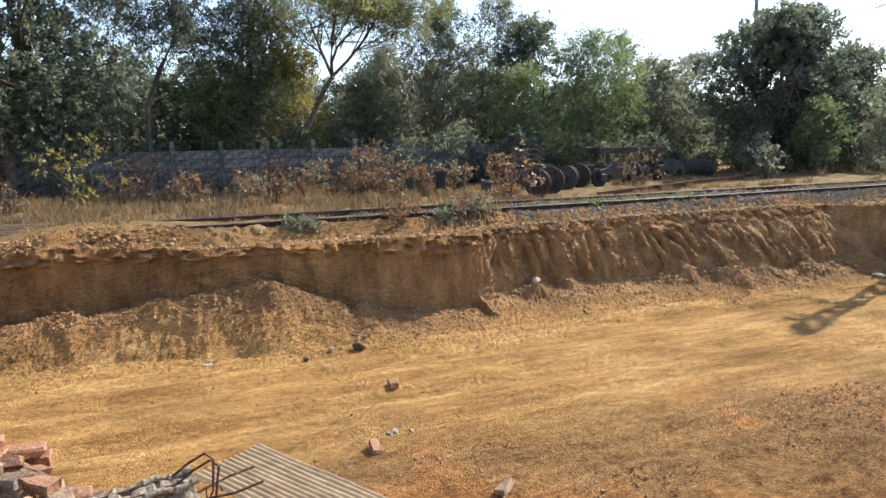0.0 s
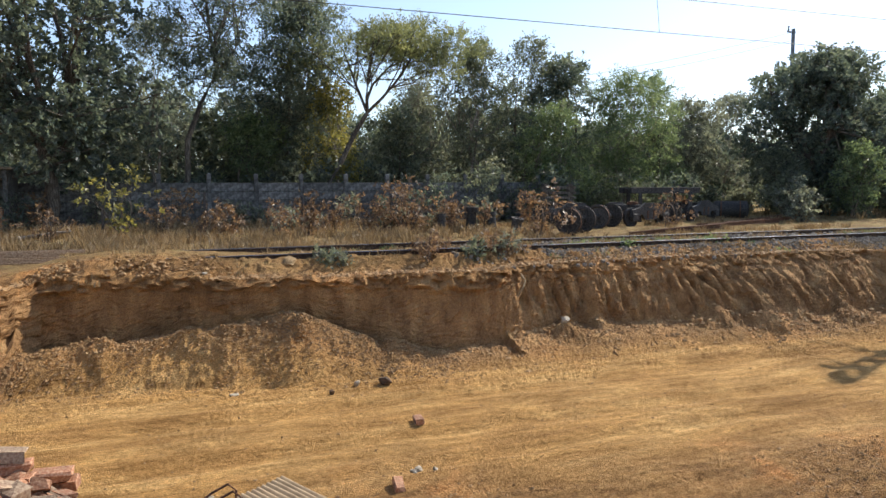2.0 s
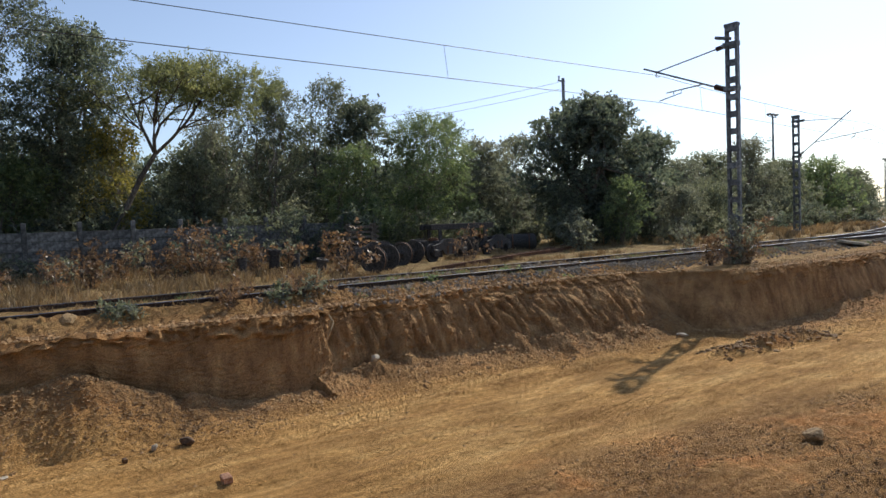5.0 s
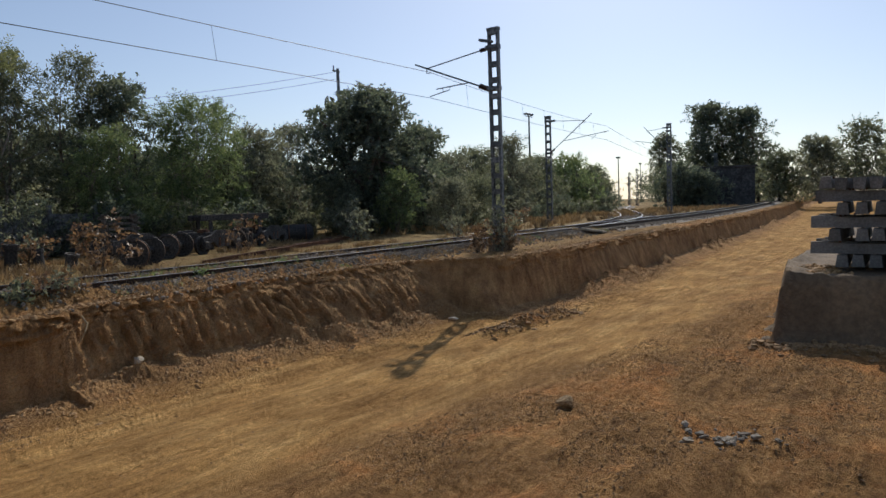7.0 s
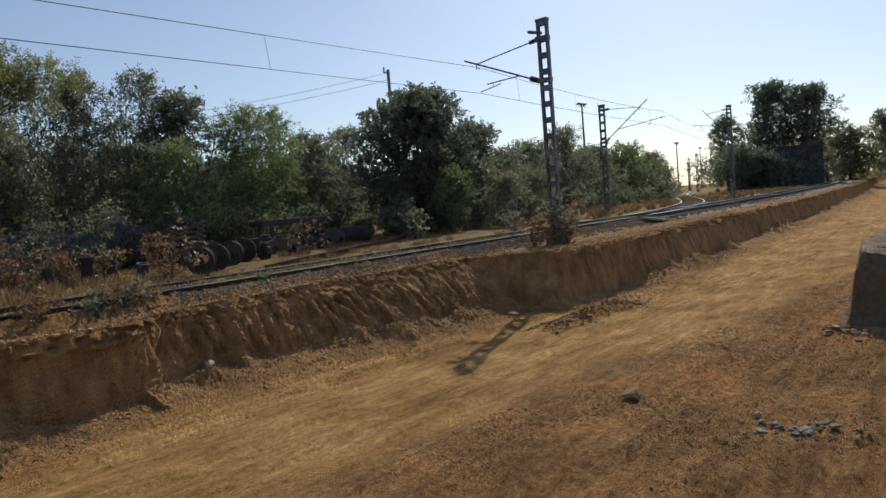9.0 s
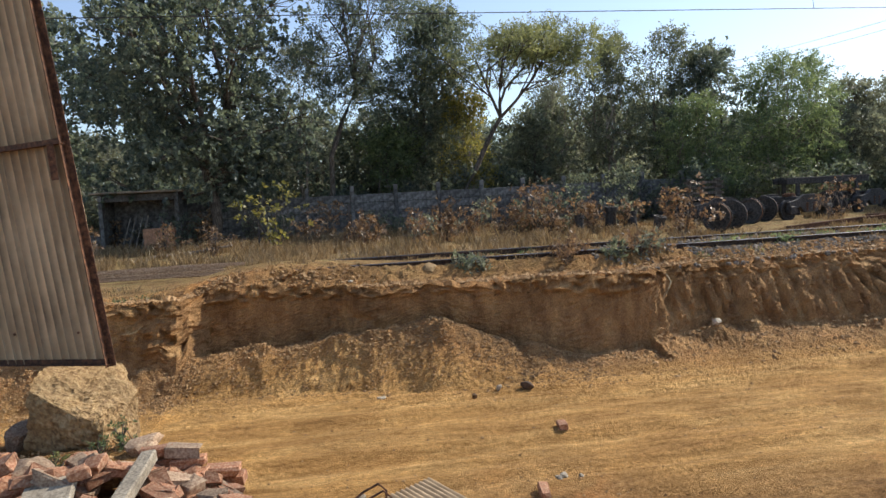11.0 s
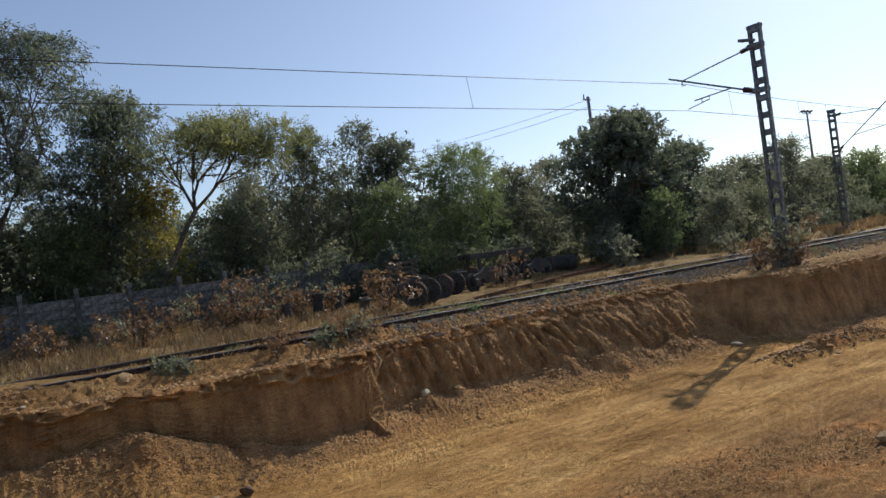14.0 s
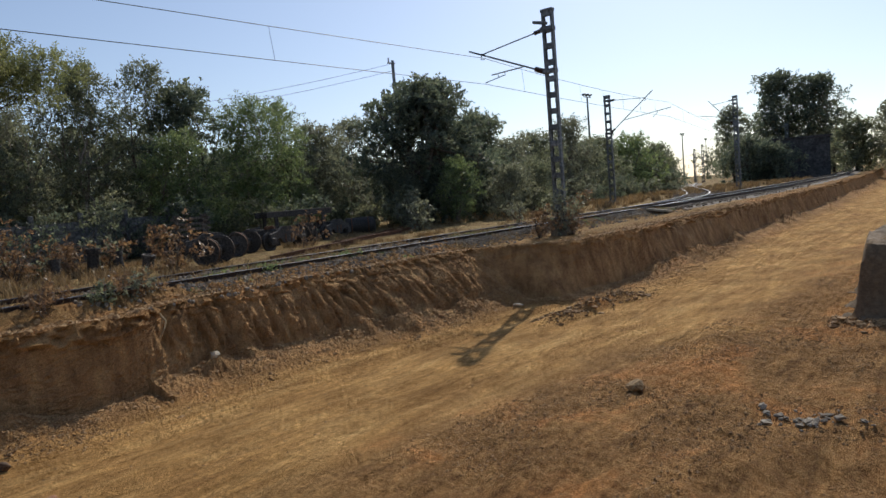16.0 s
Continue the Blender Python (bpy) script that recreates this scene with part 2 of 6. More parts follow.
LEAF_YELLOW = leaf_mat("yellowing leaves", (0.12, 0.118, 0.04), (0.22, 0.2, 0.06), (0.38, 0.32, 0.1), 0.45)
LEAF_GREY = leaf_mat("dusty grey-green leaves", (0.087, 0.096, 0.08), (0.148, 0.156, 0.125), (0.238, 0.242, 0.184), 0.52)
LEAF_BROWN = leaf_mat("dried brown leaves", (0.11, 0.072, 0.044), (0.23, 0.15, 0.085), (0.42, 0.3, 0.17), 0.4, (1.3, 1.12, 0.9))
STRAW = leaf_mat("dry straw grass", (0.16, 0.115, 0.062), (0.29, 0.215, 0.115), (0.45, 0.35, 0.2), 0.35, (1.2, 1.05, 0.85))


# ---- mesh helpers ----
def fast_mesh(name, verts, quads, material, parent=None, smooth=False):
    """A mesh from numpy arrays of vertices and of quads or triangles."""
    me = bpy.data.meshes.new(name)
    n, k = quads.shape
    me.vertices.add(len(verts))
    me.vertices.foreach_set("co", np.asarray(verts, np.float32).ravel())
    me.loops.add(n * k)
    me.loops.foreach_set("vertex_index", quads.astype(np.int32).ravel())
    me.polygons.add(n)
    me.polygons.foreach_set("loop_start", np.arange(0, n * k, k, dtype=np.int32))
    me.polygons.foreach_set("use_smooth", np.full(n, smooth))
    me.update(calc_edges=True)
    me.materials.append(material)
    ob = new(name, me)
    if parent:
        ob.parent = parent
    return ob


def part(name, bm, material, parent=None, label="", smooth=False):
    me = bpy.data.meshes.new(name)
    bm.normal_update()
    bm.to_mesh(me)
    bm.free()
    me.materials.append(material)
    if smooth:
        me.polygons.foreach_set("use_smooth", [True] * len(me.polygons))
    ob = new(name, me)
    if parent:
        ob.parent = parent
    return tagged(ob, label)


def root(name, m, label, category, group="", kind=""):
    ob = new(name)
    ob.matrix_basis = m
    ob.empty_display_size = 0.1
    return tagged(ob, label, category, group, kind)


def box(bm, size, m=Matrix(), bevel=0.0):
    made = bmesh.ops.create_cube(bm, size=1.0, matrix=m @ Matrix.Diagonal((*size, 1)))
    if bevel:
        edges = {e for v in made["verts"] for e in v.link_edges}
        bmesh.ops.bevel(bm, geom=list(edges), offset=bevel, segments=1, affect="EDGES")
    return bm


def tube(bm, points, radii, sides=7, cap=True):
    """A tapered tube along points."""
    points = [Vector(p) for p in points]
    rings = []
    for k, p in enumerate(points):
        way = (points[min(k + 1, len(points) - 1)] - points[max(k - 1, 0)]).normalized()
        side = way.orthogonal().normalized() if abs(way.z) > 0.9 else way.cross(Vector((0, 0, 1))).normalized()
        other = way.cross(side)
        r = radii[k] if isinstance(radii, (list, tuple)) else radii
        rings.append([bm.verts.new(p + r * (math.cos(2 * math.pi * a / sides) * side + math.sin(2 * math.pi * a / sides) * other)) for a in range(sides)])
    for a, b in zip(rings, rings[1:]):
        for k in range(sides):
            bm.faces.new((a[k], a[(k + 1) % sides], b[(k + 1) % sides], b[k]))
    if cap:
        bm.faces.new(rings[0][::-1])
        bm.faces.new(rings[-1])
    return bm


def lathe(bm, profile, m=Matrix(), sides=28, caps=True):
    """Turns (radius, height) points round the z axis."""
    rings = [[bm.verts.new(m @ Vector((r * math.cos(2 * math.pi * k / sides), r * math.sin(2 * math.pi * k / sides), z))) for k in range(sides)] for r, z in profile]
    for a, b in zip(rings, rings[1:]):
        for k in range(sides):
            bm.faces.new((a[k], a[(k + 1) % sides], b[(k + 1) % sides], b[k]))
    if caps:
        bm.faces.new(rings[0][::-1])
        bm.faces.new(rings[-1])
    return bm


def lattice_noise(seed, n=256):
    g = np.random.default_rng(seed)
    return g.random((n, n))


TABLES = [lattice_noise(s) for s in range(6)]


def vnoise(x, y, table=0):
    """Smooth value noise, 0 to 1, over arrays."""
    t = TABLES[table]
    n = t.shape[0]
    xi, yi = np.floor(x).astype(int), np.floor(y).astype(int)
    fx, fy = x - xi, y - yi
    fx, fy = fx * fx * (3 - 2 * fx), fy * fy * (3 - 2 * fy)
    a, b = t[xi % n, yi % n], t[(xi + 1) % n, yi % n]
    c, d = t[xi % n, (yi + 1) % n], t[(xi + 1) % n, (yi + 1) % n]
    return (a * (1 - fx) + b * fx) * (1 - fy) + (c * (1 - fx) + d * fx) * fy


def fbm(x, y, octaves=4, table=0, gain=0.5):
    total, amp = 0.0, 0.5
    for k in range(octaves):
        total = total + amp * (vnoise(x * 2**k + 17.3 * k, y * 2**k + 9.1 * k, (table + k) % 6) - 0.5)
        amp *= gain
    return total


def smooth01(a, b, v):
    t = np.clip((v - a) / (b - a), 0, 1)
    return t * t * (3 - 2 * t)


# ---- the lie of the land ----
BASE_X = [-60, -9, -5, -3.5, -3.1, -2.7, 0.1, 0.5, 0.9, 2.5, 4.5, 6.2, 6.7, 7.4, 9.5, 11, 12.5, 14.5, 17, 17.75, 18.35, 19.4, 22, 26, 38, 60, 108, 200, 700]
BASE_Y = [18, 14.1, 13.6, 13.45, 13.35, 14.25, 14.2, 13.7, 13.8, 13.45, 13.25, 13.3, 13.35, 13.5, 13.55, 13.3, 12.95, 12.55, 12.65, 12.5, 11.0, 10.8, 10.75, 10.75, 11.2, 12.4, 16, 26, 60]
LIP_X = [-60, -9, -5, -3.5, -3.1, -2.7, 0.1, 0.5, 0.9, 2.5, 6.2, 6.9, 8, 10, 12, 14, 16, 17.6, 18.1, 19.0, 19.8, 24, 27, 32, 38, 48, 60, 108, 200, 700]
LIP_Y = [18.6, 14.6, 14.1, 13.9, 13.85, 14.5, 14.3, 13.95, 13.9, 13.55, 13.5, 13.85, 14.1, 14.2, 14.15, 13.9, 13.65, 13.8, 13.0, 11.75, 11.25, 11.0, 11.3, 11.5, 11.6, 12.15, 12.75, 16.4, 26.5, 60.5]
EDGE_X = [-60, -2.5, -1.8, -1.2, -0.6, 0.2, 1.2, 2.5, 4, 6, 16, 700]
EDGE_Y = [7.6, 7.4, 6.3, 5.5, 4.7, 3.9, 2.3, 0.9, -0.3, -4, -5, -5]


HEAP_X = [-14, -9, -5, -3.6, -3.1, -2.4, -1, -0.3, 0.2, 0.5, 0.95, 1.3, 1.65, 2.1, 2.7, 3.4, 4.2, 5.2]
HEAP_H = [0.9, 0.9, 0.55, 0.5, 0.42, 0.46, 0.56, 0.66, 0.76, 0.79, 0.76, 0.84, 0.94, 0.86, 0.62, 0.32, 0.12, 0.0]


def jut(x):
    """The smooth-cut block of earth left standing round the mast."""
    return smooth01(17.5, 18.0, x) * (1 - smooth01(23.5, 25.5, x))


def spill(x, y):
    """A low row of spilt earth on the road below the mast."""
    return np.clip(1.3 - np.sqrt(((x - 17.3) / 2.3) ** 2 + ((y - 9.3 + 0.1 * (x - 17.3)) / 0.38) ** 2), 0, 1)


def near_z(x, y):
    """Height of the sunken road, the spoil heaps against the cut and the slope up to the terrace."""
    e = y - np.interp(x, EDGE_X, EDGE_Y)
    z = np.interp(x, [-1.8, -0.5], [1.2, 0.95]) * (1 - smooth01(-0.3, 1.8, e)) + 0.2 * (1 - smooth01(1.0, 5.5, e)) * (1 - smooth01(6, 8, y))
    z = z + 0.45 * np.exp(-(((x - 0.5) / 0.7) ** 2) - ((y - 5.2) / 0.7) ** 2)
    z = z + 0.12 * (1 - smooth01(3.5, 7.0, y)) + 0.55 * (1 - smooth01(1.4, 3.2, np.hypot(x, y)))
    rough = 1 - smooth01(5.6, 8.2, y + 0.11 * (x - 3) * (x > 3))
    z = z + rough * (0.26 * fbm(x * 0.5, y * 1.2, 6, 1, 0.6) + 0.2 * np.abs(fbm(x * 1.3, y * 3.0, 5, 2, 0.7)) + 0.05 * (vnoise(x * 9, y * 9, 4) - 0.5))
    z = z + 0.09 * fbm(x * 0.25, y * 1.1, 5, 3)
    # ruts along the road
    z = z + 0.035 * np.sin(y * 3.4 + 0.6 * np.sin(x * 0.15)) * smooth01(6, 8.5, y) * vnoise(x * 0.3, y * 0.6, 4)
    z = z + smooth01(6.5, 8.5, y) * (0.05 * fbm(x * 0.9, y * 2.6, 4, 5, 0.6) + 0.025 * np.abs(fbm(x * 2.2, y * 5.5, 3, 1)))
    for k, w in ((9.0, 0.16), (10.6, 0.2), (8.0, 0.14), (12.0, 0.15)):
        line = k - 0.012 * (x - 8) ** 2 * 0.15 + 0.3 * fbm(x * 0.12, x * 0 + k, 2, 2)
        z = z - 0.045 * np.exp(-(((y - line) / w) ** 2)) * (x > -3) + 0.02 * np.exp(-(((y - line - 2.2 * w) / w) ** 2))
    foot = np.interp(x, BASE_X, BASE_Y)
    up = foot - y  # distance in front of the cut
    crumble = fbm(x * 1.3, y * 1.3, 5, 4)
    side = x + 0.5 * fbm(x * 0.8, y * 0.9, 3, 5) + 0.12 * (y - 13)
    hh = np.interp(side, HEAP_X, HEAP_H) * (1 + 0.15 * fbm(x * 1.1, x * 0 + 7.7, 3, 2))
    reach = 0.25 + 1.15 * hh
    up = np.interp(x, [-14, -5, -2, 0, 2, 4, 6], [15.2, 14.2, 14.1, 13.95, 13.65, 13.45, 13.4]) - y
    heap = hh * np.clip(1.05 - np.where(up > 0.5, (up - 0.5) / reach, (0.5 - up) * 0.35), 0, 1) ** 0.95
    lumps = fbm(x * 2.6, y * 2.6, 5, 1, 0.62)
    z = z + heap * (1 + 0.3 * lumps) + 0.3 * np.abs(lumps) * np.clip(heap * 3, 0, 0.5)
    up = foot - y
    talus = np.clip(0.55 - up * 0.5, 0, 1) * (x > 6.3) * (1 - 0.8 * jut(x))
    z = z + talus * (0.55 + 1.3 * crumble)
    z = z + 0.5 * np.abs(crumble) * np.clip(1.3 - up, 0, 1) * (1 - 0.7 * jut(x)) + 0.05 * fbm(x * 1.6, y * 3.2, 4, 0, 0.6)
    z = z + spill(x, y) * (0.2 + 0.7 * crumble + 0.4 * np.abs(lumps))
    return z


def top_z(x, y):
    """Height of the old ground on the railway side."""
    z = 1.64 + 0.12 * fbm(x * 0.8, y * 0.8, 5, 2) + (0.27 + 0.12 * (1 - smooth01(-1.5, 3, x))) * smooth01(14.2, 15.0, y) * (1 - smooth01(17, 18.5, y)) * smooth01(-4.5, -1.5, x) * (1 - smooth01(34, 38, x))
    z = z + 0.2 * smooth01(30, 60, y) * fbm(x * 0.05, y * 0.05, 3, 1)
    return z + 0.06 * np.abs(fbm(x * 2.7, y * 2.7, 3, 5))


def make_ground():
    xs = np.concatenate([np.linspace(-700, -60, 12), np.linspace(-55, -14, 30), np.arange(-13.6, 5.5, 0.08), np.arange(5.5, 20, 0.05), np.arange(20, 24, 0.085), np.arange(24, 60, 0.3), np.arange(60, 140, 1.0), np.linspace(141, 700, 40)])
    base, lip = np.interp(xs, BASE_X, BASE_Y), np.interp(xs, LIP_X, LIP_Y)
    block = jut(xs)
    wob = 0.35 * fbm(xs * 0.9, xs * 0 + 3.3, 4, 1) * (1 - 0.8 * block)
    base, lip = base + wob, lip + wob + 0.12 * fbm(xs * 2.5, xs * 0 + 1.1, 4, 2)
    n_near, n_face = 210, 34
    cols = []
    back = np.array([-600, -200, -60, -25, -12, -8])
    start = -5.0
    for k in range(len(back)):
        cols.append((np.full_like(xs, back[k]), None, 0))
    for k in range(n_near):
        f = (k / (n_near - 1))
        cols.append((start + (base - start) * f, None, 0))
    V, road, face, turf = [], [], [], []
    for y, _, _ in cols:
        z = near_z(xs, y)
        V.append(np.stack([xs, y, z], 1))
        edge = 7.4 - 0.17 * np.clip(xs - 3, 0, 14) - 0.9 * np.exp(-((xs + 1) / 2.5) ** 2)
        w = smooth01(-1.0, 1.3, y - edge + 3.6 * fbm(xs * 0.45, y * 0.9, 5, 3, 0.6)) * smooth01(0.3, 1.9, base - y + 1.2 * fbm(xs * 0.8, y, 4, 5)) * (1 - 0.85 * smooth01(0.1, 0.7, spill(xs, y)))
        road.append(w)
        face.append(smooth01(1.4, 0.0, base - y))
        turf.append(0 * y)
    z0, z1 = near_z(xs, base), top_z(xs, lip) + 0.15 * fbm(xs * 1.6, xs * 0 + 2, 5, 3, 0.65)
    torn = np.exp(-(((xs + 4.0) / 1.6) ** 2)) + 0.9 * np.exp(-(((xs + 3.1) / 0.45) ** 2)) + 0.8 * np.exp(-(((xs - 0.5) / 0.35) ** 2)) + 0.22 * np.exp(-(((xs - 6.6) / 0.4) ** 2))
    rill_amount = smooth01(6.4, 7.2, xs) * (1 - 0.75 * smooth01(17.5, 20, xs)) * (1 - 0.9 * block)
    for k in range(1, n_face):
        f = k / n_face
        drop = 1 - f
        shift = xs - 0.18 * drop + 0.3 * fbm(xs * 0.7, xs * 0 + f, 2, 2)
        gully = 1 - np.abs(2 * vnoise(shift * 3.8, f * 0.9 + 0 * xs, 4) - 1)
        gully2 = 1 - np.abs(2 * vnoise(shift * 9.1 + 5, f * 1.3 + 0 * xs, 2) - 1)
        rills = (0.14 + 0.3 * vnoise(xs * 0.6, xs * 0 + 6, 1)) * gully**3 + 0.1 * gully2**2 - 0.14 + 0.12 * fbm(xs * 7, f * 8 + 0 * xs, 4, 0, 0.65) + 0.09 * fbm(xs * 4, f * 6 + 0 * xs, 4, 5, 0.6) + 0.05 * fbm(xs * 9, f * 11 + 0 * xs, 2, 3)
        clean = 0.07 * fbm(xs * 6.5, f * 7 + 0 * xs, 3, 3) + 0.1 * fbm(xs * 1.5, f * 2.5 + 0 * xs, 5, 1) + 0.16 * fbm(xs * 0.45, f * 0.8 + 0 * xs, 3, 5)
        calm = (1 - 0.75 * smooth01(23, 28, xs)) * (1 - 0.5 * block)
        bulge = rill_amount * calm * (rills + 0.18 * fbm(xs * 5, f * 5 + 0 * xs, 3, 0)) + (1 - 0.6 * rill_amount) * calm * clean
        lean = base + (lip - base) * (f + rill_amount * 0.35 * (f * f - f))
        overhang = -0.07 * smooth01(0.8, 0.88, f - 0.1 * (vnoise(xs * 1.9, xs * 0 + 1, 5) - 0.5)) * (1 - rill_amount) * (vnoise(xs * 2.2, xs * 0 + 4, 3) + 0.9 * vnoise(xs * 7, f * 9 + 0 * xs, 2) - 0.35)
        bulge = bulge + torn * (0.55 * fbm(xs * 2.2, f * 3 + 0 * xs, 5, 2, 0.65) + 0.2 * fbm(xs * 8, f * 9 + 0 * xs, 3, 1))
        y = lean + (bulge * np.sin(math.pi * min(1, f * 1.15)) if f < 0.87 else bulge * 0.4) + overhang
        y = y + (0.26 * (vnoise(xs * 7, f * 14 + 0 * xs, 1) - 0.5) + 0.12 * (vnoise(xs * 14, f * 25 + 0 * xs, 4) - 0.5)) * smooth01(0.72, 0.86, f + 0.08 * (vnoise(xs * 2.1, xs * 0 + 8, 0) - 0.5)) * (1 - 0.6 * block)
        jig = rill_amount * 0.5 * fbm(xs * 2.0, f * 2 + 0 * xs, 3, 2)
        V.append(np.stack([xs, y, z0 + (z1 - z0) * f + 0.1 * jig], 1))
        road.append(0 * xs)
        face.append(0 * xs + 1 - smooth01(0.86, 1.0, f) * 0.6)
        turf.append(0 * xs)
    tops = np.concatenate([np.linspace(0, 1.5, 22), np.linspace(1.6, 6, 26), np.linspace(6.5, 22, 30), [26, 32, 42, 60, 100, 200, 700]])
    for d in tops:
        y = lip + d
        z = top_z(xs, y) + 0.15 * fbm(xs * 1.6, y * 0 + 2, 5, 3, 0.65) * (1 - smooth01(0.1, 0.9, d)) + (0.09 * np.abs(fbm(xs * 3.7, y * 3.7, 4, 1)) * 2 + 0.09 * vnoise(xs * 8, y * 9, 2) - 0.05) * (d < 1.4)
        V.append(np.stack([xs, y, z], 1))
        road.append(0 * xs)
        face.append(0 * xs + 0.4 * (1 - min(1.0, d / 1.5)))
        turf.append(smooth01(0.35, 1.6, d + 1.6 * fbm(xs * 0.6, y * 0.6, 4, 4)) * (0.55 + 0.45 * smooth01(15.5, 19, y)))
    V = np.stack(V)
    nv, nx = V.shape[:2]
    idx = np.arange(nv * nx).reshape(nv, nx)
    quads = np.stack([idx[:-1, :-1], idx[:-1, 1:], idx[1:, 1:], idx[1:, :-1]], -1).reshape(-1, 4)
    first, last = len(back) + n_near - 30, len(back) + n_near + n_face + 20
    V[first:last, :, 1] += rng.normal(0, 0.011, V[first:last, :, 1].shape) * (np.abs(xs - 8) < 17)
    V[first:last, :, 2] += rng.normal(0, 0.008, V[first:last, :, 2].shape) * (np.abs(xs - 8) < 17)
    ob = fast_mesh("ground", V.reshape(-1, 3), quads, SOIL, smooth=True)
    soft = np.ones((nv - 1, nx - 1), bool)
    soft[first:last] = False
    ob.data.polygons.foreach_set("use_smooth", soft.ravel())
    for name, data in (("road", road), ("face", face), ("turf", turf)):
        a = ob.data.attributes.new(name, "FLOAT", "POINT")
        a.data.foreach_set("value", np.concatenate(data).astype(np.float32))
    return tagged(ob, "orange earth with a sunken dirt road and a cut bank", "ground", kind="structure")


make_ground()


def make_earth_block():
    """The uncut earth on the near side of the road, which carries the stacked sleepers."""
    xs = np.concatenate([np.linspace(16.3, 22, 60), np.linspace(22.5, 60, 60), np.linspace(62, 200, 30)])
    ys = np.concatenate([np.linspace(-40, -6, 12), np.linspace(-5.5, 3.6, 90)])
    X, Y = np.meshgrid(xs, ys)
    wob = 0.5 * fbm(Y * 0.7, Y * 0 + 2, 4, 3)
    front = 17.15 + wob * 0.6
    side = 2.8 + 0.3 * fbm(X * 0.7, X * 0 + 5, 4, 1) + 0.16 * np.clip(X - 17.5, 0, 3)
    inside = np.minimum(X - front, side - Y)
    Z = 1.68 * smooth01(-0.14, 0.2, inside + 0.16 * fbm(X * 1.5, Y * 1.5, 4, 2)) + 0.35 * np.clip(1 - np.abs(inside + 0.2) / 0.9, 0, 1) * (0.4 + 2 * np.abs(fbm(X * 2, Y * 2, 4, 4))) + 0.1 * fbm(X * 1.7, Y * 1.7, 4, 1) - 0.12
    Z = np.where(inside < -0.3, np.minimum(Z, 0.12 + 0.3 * (inside + 0.8)), Z)
    idx = np.arange(X.size).reshape(X.shape)
    quads = np.stack([idx[:-1, :-1], idx[:-1, 1:], idx[1:, 1:], idx[1:, :-1]], -1).reshape(-1, 4)
    ob = fast_mesh("earth_bank", np.stack([X, Y, Z], -1).reshape(-1, 3), quads, SHADED_EARTH, smooth=True)
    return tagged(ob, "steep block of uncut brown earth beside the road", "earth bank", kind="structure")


make_earth_block()


# ---- railway ----
GAUGE = 1.676
RAIL_Z = 2.03
TRACK_A = [(-1.4, 15.9), (10, 15.9), (20, 15.9), (30, 15.9), (38, 16.1), (46, 17.4), (54, 19.6), (62, 22.6), (75, 28), (95, 36), (130, 48)]
TRACK_B = [(31, 15.95), (40, 15.9), (55, 16.0), (75, 16.9), (95, 18.6), (124, 21.9), (160, 27), (220, 37)]


def smooth_line(points, step):
    """A Catmull-Rom line through plan points, evenly stepped."""
    p = [Vector((*q, 0)) for q in points]
    p = [2 * p[0] - p[1]] + p + [2 * p[-1] - p[-2]]
    out = []
    for a, b, c, d in zip(p, p[1:], p[2:], p[3:]):
        n = max(1, round((c - b).length / step))
        for k in range(n):
            t = k / n
            out.append(0.5 * (2 * b + (c - a) * t + (2 * a - 5 * b + 4 * c - d) * t * t + (3 * b - a - 3 * c + d) * t**3))
    return out + [p[-2]]


def sweep(bm, line, profile, off):
    """A profile of (sideways, height) points swept along a plan line, off metres to its left."""
    rings = []
    for k, p in enumerate(line):
        way = (line[min(k + 1, len(line) - 1)] - line[max(k - 1, 0)]).normalized()
        left = Vector((-way.y, way.x, 0))
        rings.append([bm.verts.new(p + left * (off + s) + Vector((0, 0, z))) for s, z in profile])
    n = len(profile)
    for a, b in zip(rings, rings[1:]):
        for k in range(n):
            bm.faces.new((a[k], b[k], b[(k + 1) % n], a[(k + 1) % n]))
    bm.faces.new(rings[0])
    bm.faces.new(rings[-1][::-1])
    return bm


RAIL_FLANK = [(-0.068, -0.172), (0.068, -0.172), (0.068, -0.155), (0.012, -0.135), (0.01, -0.045), (0.034, -0.035), (0.034, -0.006), (-0.034, -0.006), (-0.034, -0.035), (-0.01, -0.045), (-0.012, -0.135), (-0.068, -0.155)]
RAIL_TOP = [(-0.034, -0.006), (0.034, -0.006), (0.028, 0.0), (-0.028, 0.0)]


